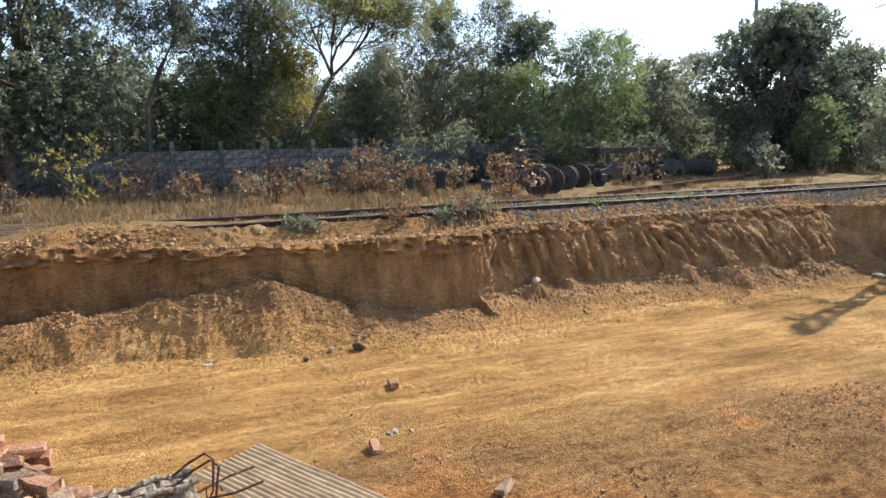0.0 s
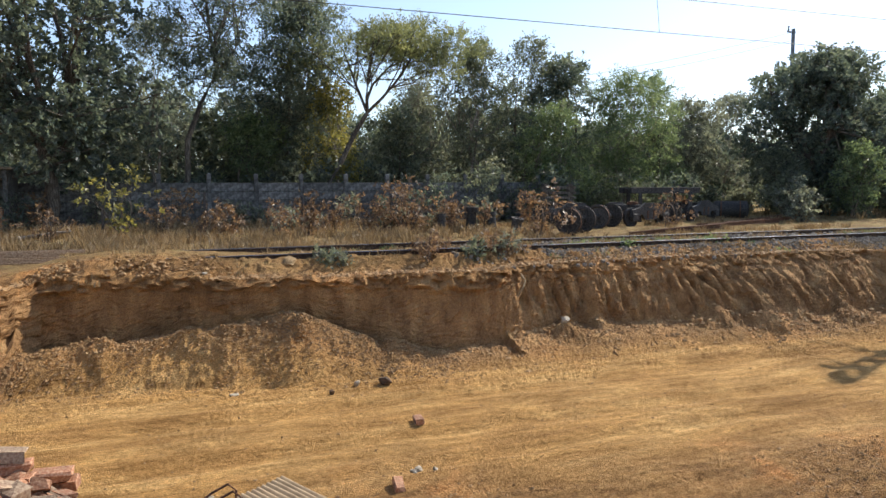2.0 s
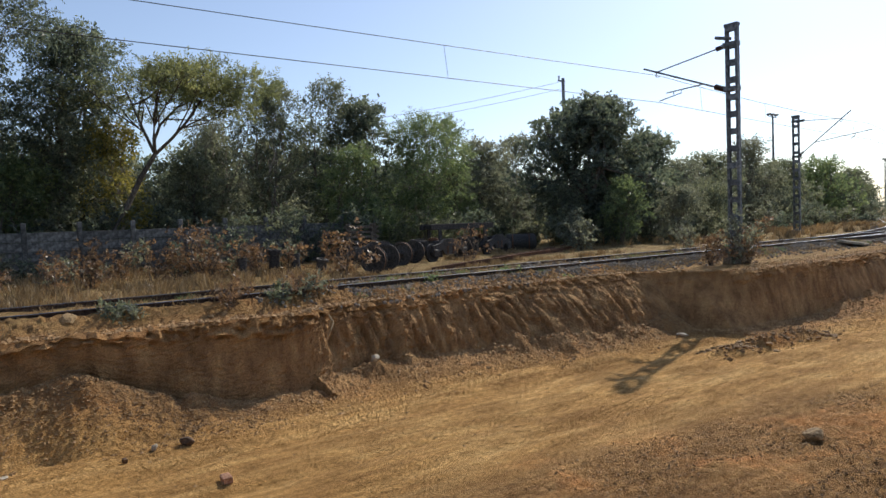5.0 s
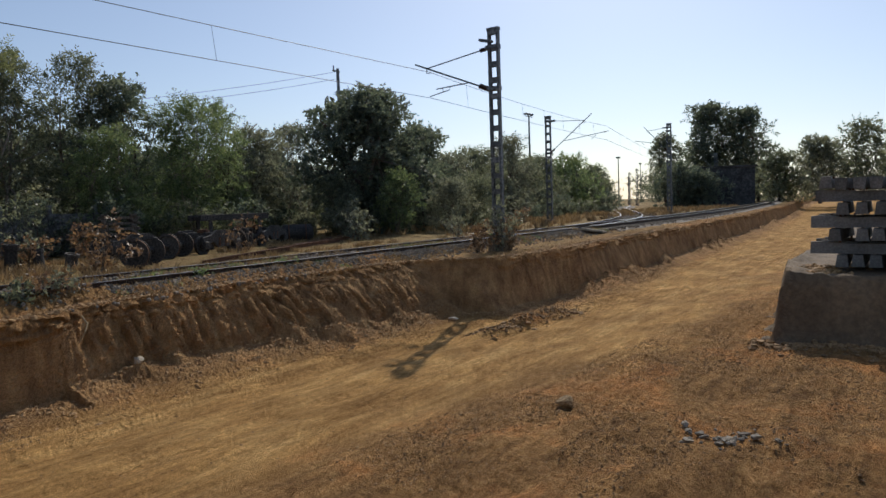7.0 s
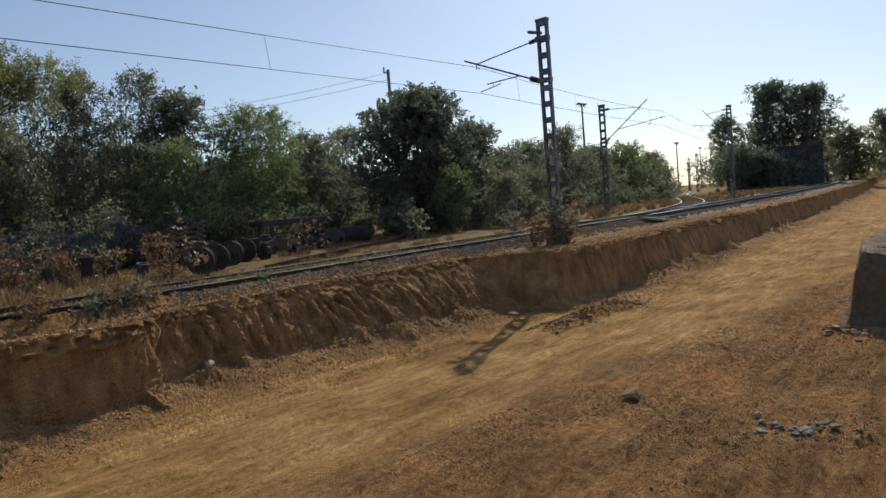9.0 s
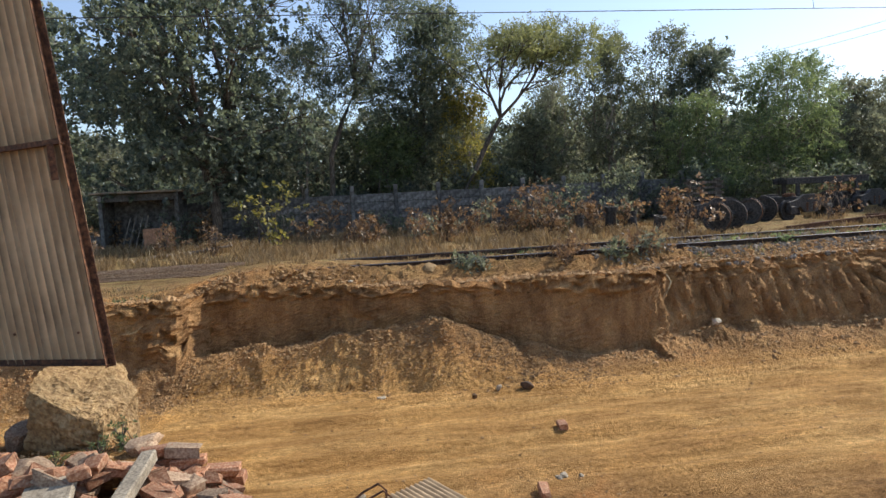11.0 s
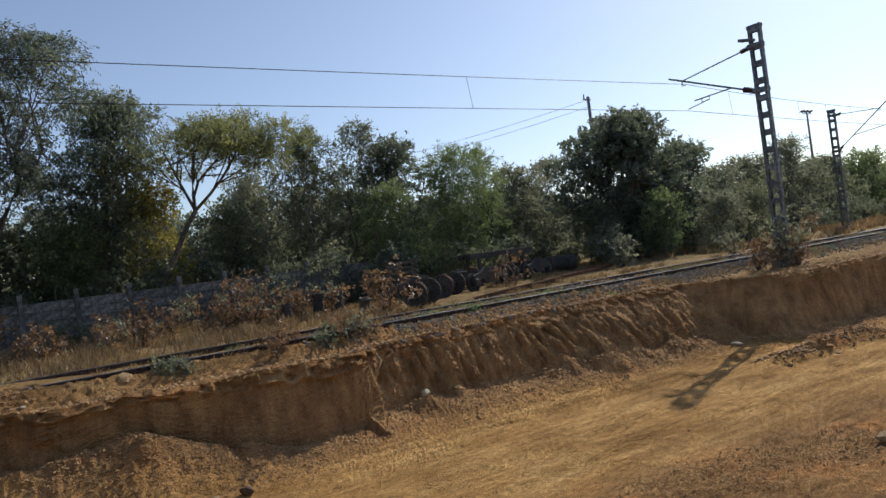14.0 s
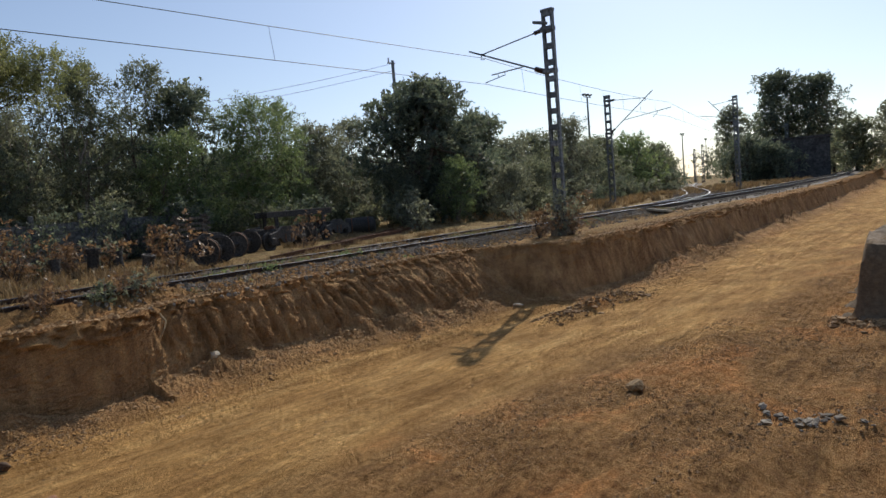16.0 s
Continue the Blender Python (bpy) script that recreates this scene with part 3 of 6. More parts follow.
def railway_track(points, label, sleepers, buried):
    track = root("railway_track", pose(0, 0, RAIL_Z), label, "railway track")
    line = smooth_line(points, 1.2)
    for side in (-1, 1):
        rail = part("rail", sweep(bmesh.new(), line, RAIL_FLANK, side * (GAUGE / 2 + 0.034)), RAIL_WEB, track, "rusty steel rail")
        part("rail_head", sweep(bmesh.new(), line, RAIL_TOP, side * (GAUGE / 2 + 0.034)), RAIL_HEAD, rail, "polished running surface")
    fine = smooth_line(points, 0.65)
    shared = bpy.data.meshes.new("sleeper")
    bm = box(bmesh.new(), (0.24, 2.7, 0.2), Matrix(), 0.02)
    bm.to_mesh(shared)
    bm.free()
    shared.materials.append(CONCRETE_DARK)
    for k, p in enumerate(fine[:sleepers]):
        if p.x < 30:
            continue
        way = fine[min(k + 1, len(fine) - 1)] - fine[max(k - 1, 0)]
        ob = new("sleeper", shared)
        ob.parent = track
        ob.matrix_basis = Matrix.Translation(p + Vector((0, 0, -0.282 - buried))) @ Matrix.Rotation(math.atan2(way.y, way.x), 4, "Z")
    # bed of stones, one sheet of crushed rock with loose stones on it
    n = 13000
    ico = bmesh.new()
    bmesh.ops.create_icosphere(ico, subdivisions=1, radius=1)
    iv = np.array([v.co[:] for v in ico.verts])
    it = np.array([[v.index for v in f.verts] for f in ico.faces])
    ico.free()
    pts = np.array([p[:2] for p in fine])
    pick = rng.integers(2, len(pts) - 1, n)
    ways = pts[pick] - pts[pick - 1]
    ways /= np.linalg.norm(ways, axis=1, keepdims=True)
    across = rng.normal(0, 0.95, n).clip(-2.1, 1.9)
    at = pts[pick] + ways * rng.uniform(-0.6, 0.6, (n, 1)) + np.stack([-ways[:, 1], ways[:, 0]], 1) * across[:, None]
    keep = (at[:, 0] > 5.5) & (at[:, 0] < 70)
    at = at[keep]
    size = rng.uniform(0.03, 0.075, len(at))
    z = np.where(at[:, 0] < 37, top_z(at[:, 0], at[:, 1]) - RAIL_Z + 0.01, -0.3 + 0.1 * rng.random(len(at)))
    v = iv[None] * (size[:, None, None] * rng.uniform(0.6, 1.2, (len(at), 12, 1))) + np.concatenate([at, z[:, None]], 1)[:, None]
    f = it[None] + 12 * np.arange(len(at))[:, None, None]
    tagged(fast_mesh("ballast", v.reshape(-1, 3), f.reshape(-1, 3), BALLAST, track), "loose grey ballast stones", kind="stuff")
    bed = [(-1.9, -0.42), (-1.35, -0.27), (1.35, -0.27), (1.9, -0.42), (1.9, -0.6), (-1.9, -0.6)]
    part("track_bed", sweep(bmesh.new(), [p for p in line if p.x > 37], bed, 0), BALLAST, track, "crushed stone bed")
    return track


railway_track(TRACK_A, "rusty broad-gauge railway track curving away on ballast", 120, 0.03)
railway_track(TRACK_B, "second rusty railway track branching off on ballast", 140, 0.03)


def insulator(p, q, r, parent):
    """A stack of sheds between two points."""
    p, q = Vector(p), Vector(q)
    bm = bmesh.new()
    turn = Matrix.Translation(p) @ (q - p).to_track_quat("Z", "Y").to_matrix().to_4x4()
    n, length = 6, (q - p).length
    prof = [(r * 0.4, 0)]
    for k in range(n):
        z = length * (k + 0.25) / n
        prof += [(r * 0.5, z), (r, z + length * 0.25 / n), (r * 0.5, z + length * 0.5 / n)]
    lathe(bm, prof + [(r * 0.4, length)], turn, 10)
    return part("insulator", bm, CERAMIC, parent, "brown ribbed insulator")


def overhead_mast(x, y, foot, height, turn, wide=0.46, arm=2.6, raised=False, label=""):
    """A railway mast of two channels tied by plates, with the bracket that carries the wires. The bracket points along local +y."""
    mast = root("overhead_mast", pose(x, y, foot, 0, 0, turn), label or "grey steel lattice mast with a cantilever bracket on a concrete foot", "railway mast")
    for s in (-1, 1):
        bm = bmesh.new()
        box(bm, (0.15, 0.02, height), Matrix.Translation((0, s * wide / 2, height / 2)))
        for t in (-1, 1):
            box(bm, (0.014, 0.075, height), Matrix.Translation((t * 0.068, s * (wide / 2 - 0.045), height / 2)))
        part("channel", bm, STEEL_MAST, mast)
    n = int(height / 0.62)
    for k in range(n + 1):
        z = 0.25 + k * (height - 0.35) / n
        for t in (-1, 1):
            part("batten_plate", box(bmesh.new(), (0.012, wide - 0.02, 0.2), Matrix.Translation((t * 0.083, 0, z)), 0.002), STEEL_MAST, mast)
    part("foot", box(bmesh.new(), (0.75, 0.6, 1.2), Matrix.Translation((0, 0, -0.3)), 0.05), CONCRETE_DARK, mast, "weathered concrete foot")
    part("cap", box(bmesh.new(), (0.2, wide + 0.06, 0.12), Matrix.Translation((0, 0, height)), 0.01), STEEL_MAST, mast)
    if raised:
        a, b = Vector((0, 0.15, height - 0.35)), Vector((0, 0.15, height - 2.8))
        tip = Vector((0, arm, height - 0.1))
        reg, reg_end, steady, drop = Vector((0, arm * 0.34, height - 1.95)), Vector((0, arm * 1.36, height - 1.5)), 0.72, Vector((0, arm * 0.98, height - 2.0))
    else:
        a, b = Vector((0, 0.2, height - 0.66)), Vector((0, 0.24, height - 2.2))
        tip = Vector((0, arm + 0.72, height - 0.79))
        reg, reg_end, steady, drop = Vector((0, 1.1, height - 1.84)), Vector((0, arm - 0.3, height - 1.9)), 0.6, Vector((0, arm + 0.02, height - 2.15))
    for z in (a.z, b.z):
        part("clamp", box(bmesh.new(), (0.24, wide + 0.1, 0.16), Matrix.Translation((0, 0.03, z)), 0.01), STEEL_MAST, mast)
    stay_end = b.lerp(tip, 0.83)
    ia, ib = a + (stay_end - a).normalized() * 0.42, b + (tip - b).normalized() * 0.48
    insulator(a, ia, 0.09, mast)
    insulator(b, ib, 0.11, mast)
    part("stay_tube", tube(bmesh.new(), [ia, stay_end], 0.024), STEEL_MAST, mast)
    part("bracket_tube", tube(bmesh.new(), [ib, tip], 0.034), STEEL_MAST, mast)
    part("wire_clamp", tube(bmesh.new(), [stay_end + Vector((0, 0, 0.05)), stay_end - Vector((0, -0.03, 0.18)), stay_end - Vector((0, 0.12, 0.2))], 0.02), STEEL_MAST, mast)
    part("register_arm", tube(bmesh.new(), [reg, reg_end], 0.024), STEEL_MAST, mast)
    hook = reg.lerp(reg_end, steady)
    part("steady_arm", tube(bmesh.new(), [hook + Vector((0, 0, 0.03)), hook + Vector((0, 0, -0.12)), drop], 0.019), STEEL_MAST, mast)
    part("register_strut", tube(bmesh.new(), [reg_end + Vector((0, -0.3, 0.02)), reg_end + Vector((0, -0.32, -0.12))], 0.016), STEEL_MAST, mast)
    part("top_bracket", box(bmesh.new(), (0.2, 0.55, 0.1), pose(0, 0.34, height - 0.38, 14, 0, 0), 0.01), STEEL_MAST, mast)
    return mast


overhead_mast(22.75, 13.45, 1.85, 8.12, 0, wide=0.44, arm=3.0)
overhead_mast(48.6, 24.1, 1.7, 8.2, 180, arm=3.6, raised=True, label="grey steel mast with its bracket raised over the curving track")
far_masts = ((72, 22, 9.2, 0), (98, 30, 8.6, 180), (150, 53, 8.0, 180), (170, 62, 8, 180), (120, 29, 8.6, 0), (205, 75, 8, 0), (185, 52, 8, 0))
for fx, fy, fh, ft in far_masts:
    overhead_mast(fx, fy, 1.7, fh, ft, arm=2.6, raised=True, label="distant steel railway mast beside the yard tracks")


def wire(name, points, r, label, parent=None):
    bm = tube(bmesh.new(), points, r, 5)
    ob = part(name, bm, WIRE, parent)
    return ob if parent else tagged(ob, label, "overhead wire")


def sag_line(a, b, sag, n=24):
    a, b = Vector(a), Vector(b)
    return [a.lerp(b, k / n) - Vector((0, 0, sag * 4 * (k / n) * (1 - k / n))) for k in range(n + 1)]


CONTACT_Z, MESSENGER_Z = 7.76, 8.78
wires = root("overhead_line", pose(0, 0, 0), "dark contact wire and messenger wire with droppers", "overhead wire")
spans = [((-60, 16.4), (22.75, 16.45)), ((22.75, 16.45), (48.6, 19.4)), ((48.6, 19.4), (98, 30))]
for (ax, ay), (bx, by) in spans:
    top = sag_line((ax, ay, MESSENGER_Z), (bx, by, MESSENGER_Z), 0.2)
    part("messenger_wire", tube(bmesh.new(), top, 0.011, 5), WIRE, wires)
    part("contact_wire", tube(bmesh.new(), sag_line((ax, ay, CONTACT_Z), (bx, by, CONTACT_Z), 0.05), 0.011, 5), WIRE, wires)
    for k in range(3, 24, 3):
        p = top[k]
        part("dropper", tube(bmesh.new(), [p, Vector((p.x + 0.12, p.y, CONTACT_Z - 0.02))], 0.006, 4), WIRE, wires)


def utility_pole(x, y, foot, height):
    pole = root("utility_pole", pose(x, y, foot), "tall thin grey pole with a short top bracket among the trees", "pole")
    part("shaft", tube(bmesh.new(), [(0, 0, -0.4), (0, 0, height)], [0.16, 0.11], 10), STEEL_MAST, pole)
    part("crossarm", box(bmesh.new(), (0.7, 0.09, 0.09), Matrix.Translation((-0.15, 0, height - 0.2)), 0.01), STEEL_MAST, pole)
    insulator((-0.4, 0, height - 0.16), (-0.4, 0, height + 0.15), 0.07, pole)
    return pole


utility_pole(36.0, 34.0, 1.6, 11.6)
for dz in (0.0, -0.5):
    wire("power_line", sag_line((36.0, 34.0, 13.0 + dz), (18, 52, 10.5 + dz), 0.5), 0.012, "thin slack power line running behind the trees")


def light_mast(x, y, foot, height):
    mast = root("light_mast", pose(x, y, foot), "tall yard light mast with a ring of floodlights", "light mast")
    part("shaft", tube(bmesh.new(), [(0, 0, -0.4), (0, 0, height)], [0.22, 0.1], 10), STEEL_MAST, mast)
    part("crossarm", tube(bmesh.new(), [(-1.0, 0, height - 0.1), (1.0, 0, height - 0.1)], 0.05), STEEL_MAST, mast)
    for k in range(6):
        s = -1.1 + 0.44 * k
        part("floodlight", box(bmesh.new(), (0.3, 0.22, 0.26), pose(s, 0, height + 0.15 + 0.12 * (k % 2), 25, 20 * (-1) ** k, 0), 0.03), STEEL_MAST, mast)
    return mast


light_mast(85.0, 45.0, 1.6, 13.5)
light_mast(160.0, 61.0, 1.6, 11.3)
light_mast(230.0, 80.0, 1.6, 13.0)


# ---- plants ----
def sprays(base, way, length, per, size, shape, droop):
    """Leafy twigs: along each twig leaves sit left and right in turn, each leaf a folded blade of two triangles."""
    n = len(base)
    side = np.cross(way, rng.normal(size=(n, 3)))
    side /= np.linalg.norm(side, axis=1, keepdims=True)
    up = np.cross(side, way)
    j = (np.arange(per) + rng.uniform(0.2, 0.9, (n, per))) / per
    p = base[:, None] + way[:, None] * (length[:, None] * j)[..., None]
    p[..., 2] -= droop * 0.5 * length[:, None] * j**2
    hand = np.where(np.arange(per) % 2, 1.0, -1.0)[None, :, None]
    a = way[:, None] * 0.6 + side[:, None] * hand * 0.8 + up[:, None] * rng.normal(0, 0.4, (n, per, 1)) + rng.normal(0, 0.22, (n, per, 3))
    a[..., 2] -= droop * 0.6
    a /= np.linalg.norm(a, axis=2, keepdims=True)
    b = np.cross(a, up[:, None] + rng.normal(0, 0.45, (n, per, 3)))
    b /= np.linalg.norm(b, axis=2, keepdims=True)
    s = (size * rng.uniform(0.6, 1.35, (n, per)))[..., None]
    fold = np.cross(a, b) * s * 0.12
    quad = np.stack([p, p + a * s * 0.5 + b * s * shape * 0.5 + fold, p + a * s, p + a * s * 0.5 - b * s * shape * 0.5 + fold], 2)
    return quad.reshape(-1, 3), np.arange(n * per * 4).reshape(-1, 4)


def lobe_sprays(centres, radii, count, size, twig, per, shape, droop, flat=0.8):
    """Leafy twigs spread through round lobes, thickest towards their outside and top."""
    centres, radii = np.array(centres, float), np.array(radii, float)
    pick = rng.choice(len(centres), count, p=radii**2 / (radii**2).sum())
    d = rng.normal(size=(count, 3)) + [0, 0, 0.25]
    d /= np.linalg.norm(d, axis=1, keepdims=True)
    r = radii[pick] * rng.random(count) ** 0.38 * (1 + 0.14 * rng.normal(size=count).clip(-1.5, 2.2))
    base = centres[pick] + d * r[:, None] * [1, 1, flat]
    way = d * 0.8 + rng.normal(0, 0.5, (count, 3)) + [0, 0, 0.3 - 0.5 * droop]
    way /= np.linalg.norm(way, axis=1, keepdims=True)
    return sprays(base, way, twig * rng.uniform(0.5, 1.4, count), per, size, shape, droop)


def grow(bm, start, way, length, radius, depth, tips, spread=0.55, lift=0.25, gnarl=0.18, forks=(2, 3)):
    """A limb that bends, tapers and forks; collects the ends."""
    pts, rad = [Vector(start)], [radius]
    w = Vector(way).normalized()
    n = 4
    for k in range(n):
        w = (w + Vector((rnd.gauss(0, gnarl), rnd.gauss(0, gnarl), rnd.gauss(0, gnarl) + lift * 0.25))).normalized()
        pts.append(pts[-1] + w * length / n)
        rad.append(radius * (1 - 0.42 * (k + 1) / n))
    tube(bm, pts, rad, 8 if radius > 0.06 else 5, False)
    if depth == 0:
        tips.append((pts[-1], length))
        return
    if depth <= 2:
        tips.append((pts[2], length * 0.6))
    for k in range(rnd.randint(*forks)):
        turn = Vector((rnd.gauss(0, 1), rnd.gauss(0, 1), rnd.gauss(0, 0.7))).normalized()
        grow(bm, pts[-1] if k < 2 else pts[2], w + turn * spread * 1.5, length * rnd.uniform(0.62, 0.82), rad[-1] * rnd.uniform(0.65, 0.85), depth - 1, tips, spread, lift, gnarl, forks)


def crown_width(kind, h):
    """Half-width of a crown at a height from 0 (foot) to 1 (top), as a share of the widest."""
    if kind == "dome":
        return (0.78 + 0.5 * h) if h < 0.42 else max(0.0, 1 - ((h - 0.42) / 0.62) ** 1.7) ** 0.5
    if kind == "umbrella":
        return 1.0 if h < 0.55 else max(0.2, 1 - ((h - 0.55) / 0.5) ** 2)
    if kind == "spire":
        return 0.6 + 0.4 * math.sin(math.pi * min(1, h * 1.3)) if h < 0.6 else max(0.12, 1 - (h - 0.6) / 0.42)
    return 0.55 + 0.45 * math.sin(math.pi * min(1.0, 0.15 + 0.95 * h)) if h < 0.8 else max(0.15, 0.75 - (h - 0.8) * 2.2)


def tree(x, y, z, height, width, leaf, count, size, label, kind="loose", bark=None, trunk=0.2, lean=(0, 0), fork=0.3, bottom=0.25, lobes=16, lobe=0.2, twig=3.2, per=9, shape=0.5, droop=0.2, flat=0.8, stems=1, group="trees behind the railway"):
    """A tree: bent tapered trunk, limbs that run out to the lobes of the crown, twigs in every lobe, and leaves in sprays."""
    t = root("tree", pose(x, y, z), label, "tree", group)
    bm = bmesh.new()
    lx, ly = lean
    rt = trunk
    lo, stem = height * bottom, height * fork

    def axis(h):  # the line of the trunk, carried on through the crown
        k = h / height
        bend = k * k * (3 - 2 * k)
        return Vector((lx * (0.5 * k + 0.5 * bend) + 0.16 * math.sin(3.1 * k + x), ly * k + 0.16 * math.sin(2.7 * k + y), h))

    foot = axis(0)
    tops = []
    for s in range(stems):
        off = Vector((rnd.gauss(0, 0.5), rnd.gauss(0, 0.5), 0)) * (0.06 * height) * (s > 0)
        steps = [0, 0.1, 0.3, 0.55, 0.8, 1.0]
        pts = [axis(stem * u) - foot + off * (1.0 + 1.2 * u) + Vector((rnd.gauss(0, 0.03), rnd.gauss(0, 0.03), 0)) * stem for u in steps]
        pts[0] = off - Vector((0, 0, 0.3))
        k = 1.0 if s == 0 else 0.65
        tube(bm, pts, [rt * 1.35 * k, rt * 1.05 * k, rt * 0.95 * k, rt * 0.88 * k, rt * 0.8 * k, rt * 0.7 * k], 9, False)
        tops.append(pts[-1])
    centres, radii, ways = [], [], []
    turn = rnd.uniform(0, 6.28)
    for k in range(lobes):
        h = (k + 0.5) / lobes
        a = turn + k * 2.39996 + rnd.uniform(-0.4, 0.4)
        r = width * lobe * rnd.uniform(0.5, 1.4)
        reach = max(0.0, crown_width(kind, h) * width / 2 * rnd.uniform(0.72, 1.22) - r * 0.75) * (0.5 + 0.5 * (k % 3 > 0))
        cz = lo + (height - lo) * h
        c = axis(cz) - foot + Vector((math.cos(a) * reach, math.sin(a) * reach, 0))
        c.z = max(min(cz, height - r * flat - size * twig * 0.45), lo + r * 0.3)
        centres.append(c)
        radii.append(r)
        ways.append(a % 6.2832)
    # a few main limbs, each towards one side of the crown, then a branch to every lobe
    mains = max(2, min(5, lobes // 6))
    limbs = []
    for g in range(mains):
        mine = [c for c, a in zip(centres, ways) if int(a / 6.2832 * mains) == g] or centres
        goal = sum(mine, Vector()) / len(mine)
        base = tops[g % len(tops)]
        goal = base.lerp(goal, 0.95) + Vector((0, 0, 0.12 * (height - stem)))
        bow = Vector((rnd.gauss(0, 0.09), rnd.gauss(0, 0.09), -0.05)) * (goal - base).length
        limb = [base, base.lerp(goal, 0.25) + bow * 0.7, base.lerp(goal, 0.5) + bow, base.lerp(goal, 0.75) + bow * 0.6, goal]
        tube(bm, limb, [rt * 0.58, rt * 0.5, rt * 0.42, rt * 0.33, rt * 0.22], 7, False)
        limbs.append(limb)
    for k, c in enumerate(centres):
        r = radii[k]
        if c.z < stem * 1.05:
            base = axis(stem * max(0.35, min(0.95, (c.z - 0.6) / max(0.1, stem)))) - foot
            r0 = rt * 0.28
        else:
            limb = limbs[int(ways[k] / 6.2832 * mains) % mains]
            u = rnd.uniform(1.2, 3.7)
            base = limb[int(u)].lerp(limb[int(u) + 1], u % 1)
            r0 = rt * (0.34 - 0.04 * u)
        mid = base.lerp(c, 0.5) + Vector((rnd.gauss(0, 0.1), rnd.gauss(0, 0.1), -0.05 + rnd.gauss(0, 0.06))) * (c - base).length
        tube(bm, [base, base.lerp(mid, 0.5), mid, mid.lerp(c, 0.5), c], [r0, r0 * 0.85, r0 * 0.7, r0 * 0.5, r0 * 0.3], 6, False)
        for _ in range(6):
            d = Vector((rnd.gauss(0, 1), rnd.gauss(0, 1), rnd.gauss(0.4, 0.8))).normalized()
            s0 = mid.lerp(c, rnd.uniform(0.3, 1.0))
            e = c + Vector((d.x, d.y, d.z * flat)) * r * rnd.uniform(0.7, 1.1)
            m = s0.lerp(e, 0.5) + Vector((rnd.gauss(0, 0.1), rnd.gauss(0, 0.1), rnd.gauss(0, 0.1))) * r
            tube(bm, [s0, m, e], [max(0.01, r0 * 0.4), max(0.008, r0 * 0.25), 0.005], 4, False)
    part("trunk", bm, bark or BARK, t, smooth=True)
    v, q = lobe_sprays([c[:] for c in centres], radii, count, size, size * twig, per, shape, droop, flat)
    v[:, 2] = np.maximum(v[:, 2], 0.1)
    fast_mesh("crown", v, q, leaf, t)
    return t


# broad-leaved tree and its neighbours over the boundary wall
tree(-5.4, 32.4, 1.6, 13.4, 10.6, LEAF_DARK, 4700, 0.19, "large dark broad-leaved tree with a thick trunk", "dome", trunk=0.3, lean=(-0.4, 0), fork=0.26, bottom=0.2, lobes=44, lobe=0.17, twig=1.8, shape=0.7, flat=0.7)
tree(-14.5, 37.0, 1.6, 12.0, 9.0, LEAF_DARK, 1500, 0.26, "dark broad-leaved tree behind the concrete wall", "dome", fork=0.25, bottom=0.2, lobes=24, lobe=0.17, twig=2.0, shape=0.65)
tree(-0.4, 35.6, 1.6, 14.7, 6.4, LEAF_DARK, 2000, 0.2, "slender dark green tree with drooping narrow leaves", "loose", trunk=0.15, lean=(2.4, 0), fork=0.5, bottom=0.46, lobes=24, lobe=0.15, twig=3.6, shape=0.32, droop=0.7)
tree(-1.8, 38.8, 1.6, 10.5, 5.0, LEAF_GREY, 800, 0.19, "thin half-bare grey tree in the wood", "loose", bark=BARK_PALE, trunk=0.11, fork=0.4, bottom=0.3, lobes=18, lobe=0.15, twig=3.6, shape=0.35, stems=2)
tree(4.8, 38.2, 1.6, 12.4, 6.2, LEAF_DARK, 3000, 0.2, "dark olive tree with drooping sprays of leaves", "loose", trunk=0.17, lean=(0.8, 0), fork=0.35, bottom=0.26, lobes=32, lobe=0.19, twig=3.0, shape=0.38, droop=0.5)
tree(6.2, 34.8, 1.6, 10.0, 8.8, LEAF_OLIVE, 1900, 0.16, "leaning forked tree with a flat feathery umbrella crown", "umbrella", trunk=0.15, lean=(4.0, 0), fork=0.56, bottom=0.76, lobes=28, lobe=0.12, twig=3.6, per=11, shape=0.34, flat=0.4)
tree(7.6, 36.7, 1.6, 7.6, 2.8, LEAF_YELLOW, 420, 0.2, "small tree with yellowing leaves", bark=BARK_PALE, trunk=0.1, fork=0.3, bottom=0.3, lobes=12, lobe=0.22, shape=0.5)
tree(3.2, 36.2, 1.6, 5.6, 3.4, LEAF_LIGHT, 450, 0.19, "small light green tree in the shade of the wood", trunk=0.08, fork=0.4, bottom=0.4, lobes=12, lobe=0.2, shape=0.45, stems=2)
tree(13.6, 40.5, 1.6, 8.6, 5.6, LEAF_GREY, 900, 0.19, "sparse twiggy grey-green tree", bark=BARK_PALE, trunk=0.12, fork=0.3, bottom=0.2, lobes=24, lobe=0.14, twig=3.6, shape=0.35, stems=2)
tree(11.2, 38.4, 1.6, 6.2, 4.2, LEAF_MID, 800, 0.2, "low olive tree under the feathery crown", trunk=0.1, fork=0.25, bottom=0.15, lobes=14, lobe=0.2, stems=2)
tree(16.2, 38.7, 1.6, 10.4, 4.6, LEAF_MID, 1050, 0.19, "olive-green tree with thin pale limbs and a ragged top", "spire", bark=BARK_PALE, trunk=0.13, fork=0.3, bottom=0.28, lobes=22, lobe=0.15, twig=3.4, shape=0.4, stems=2)
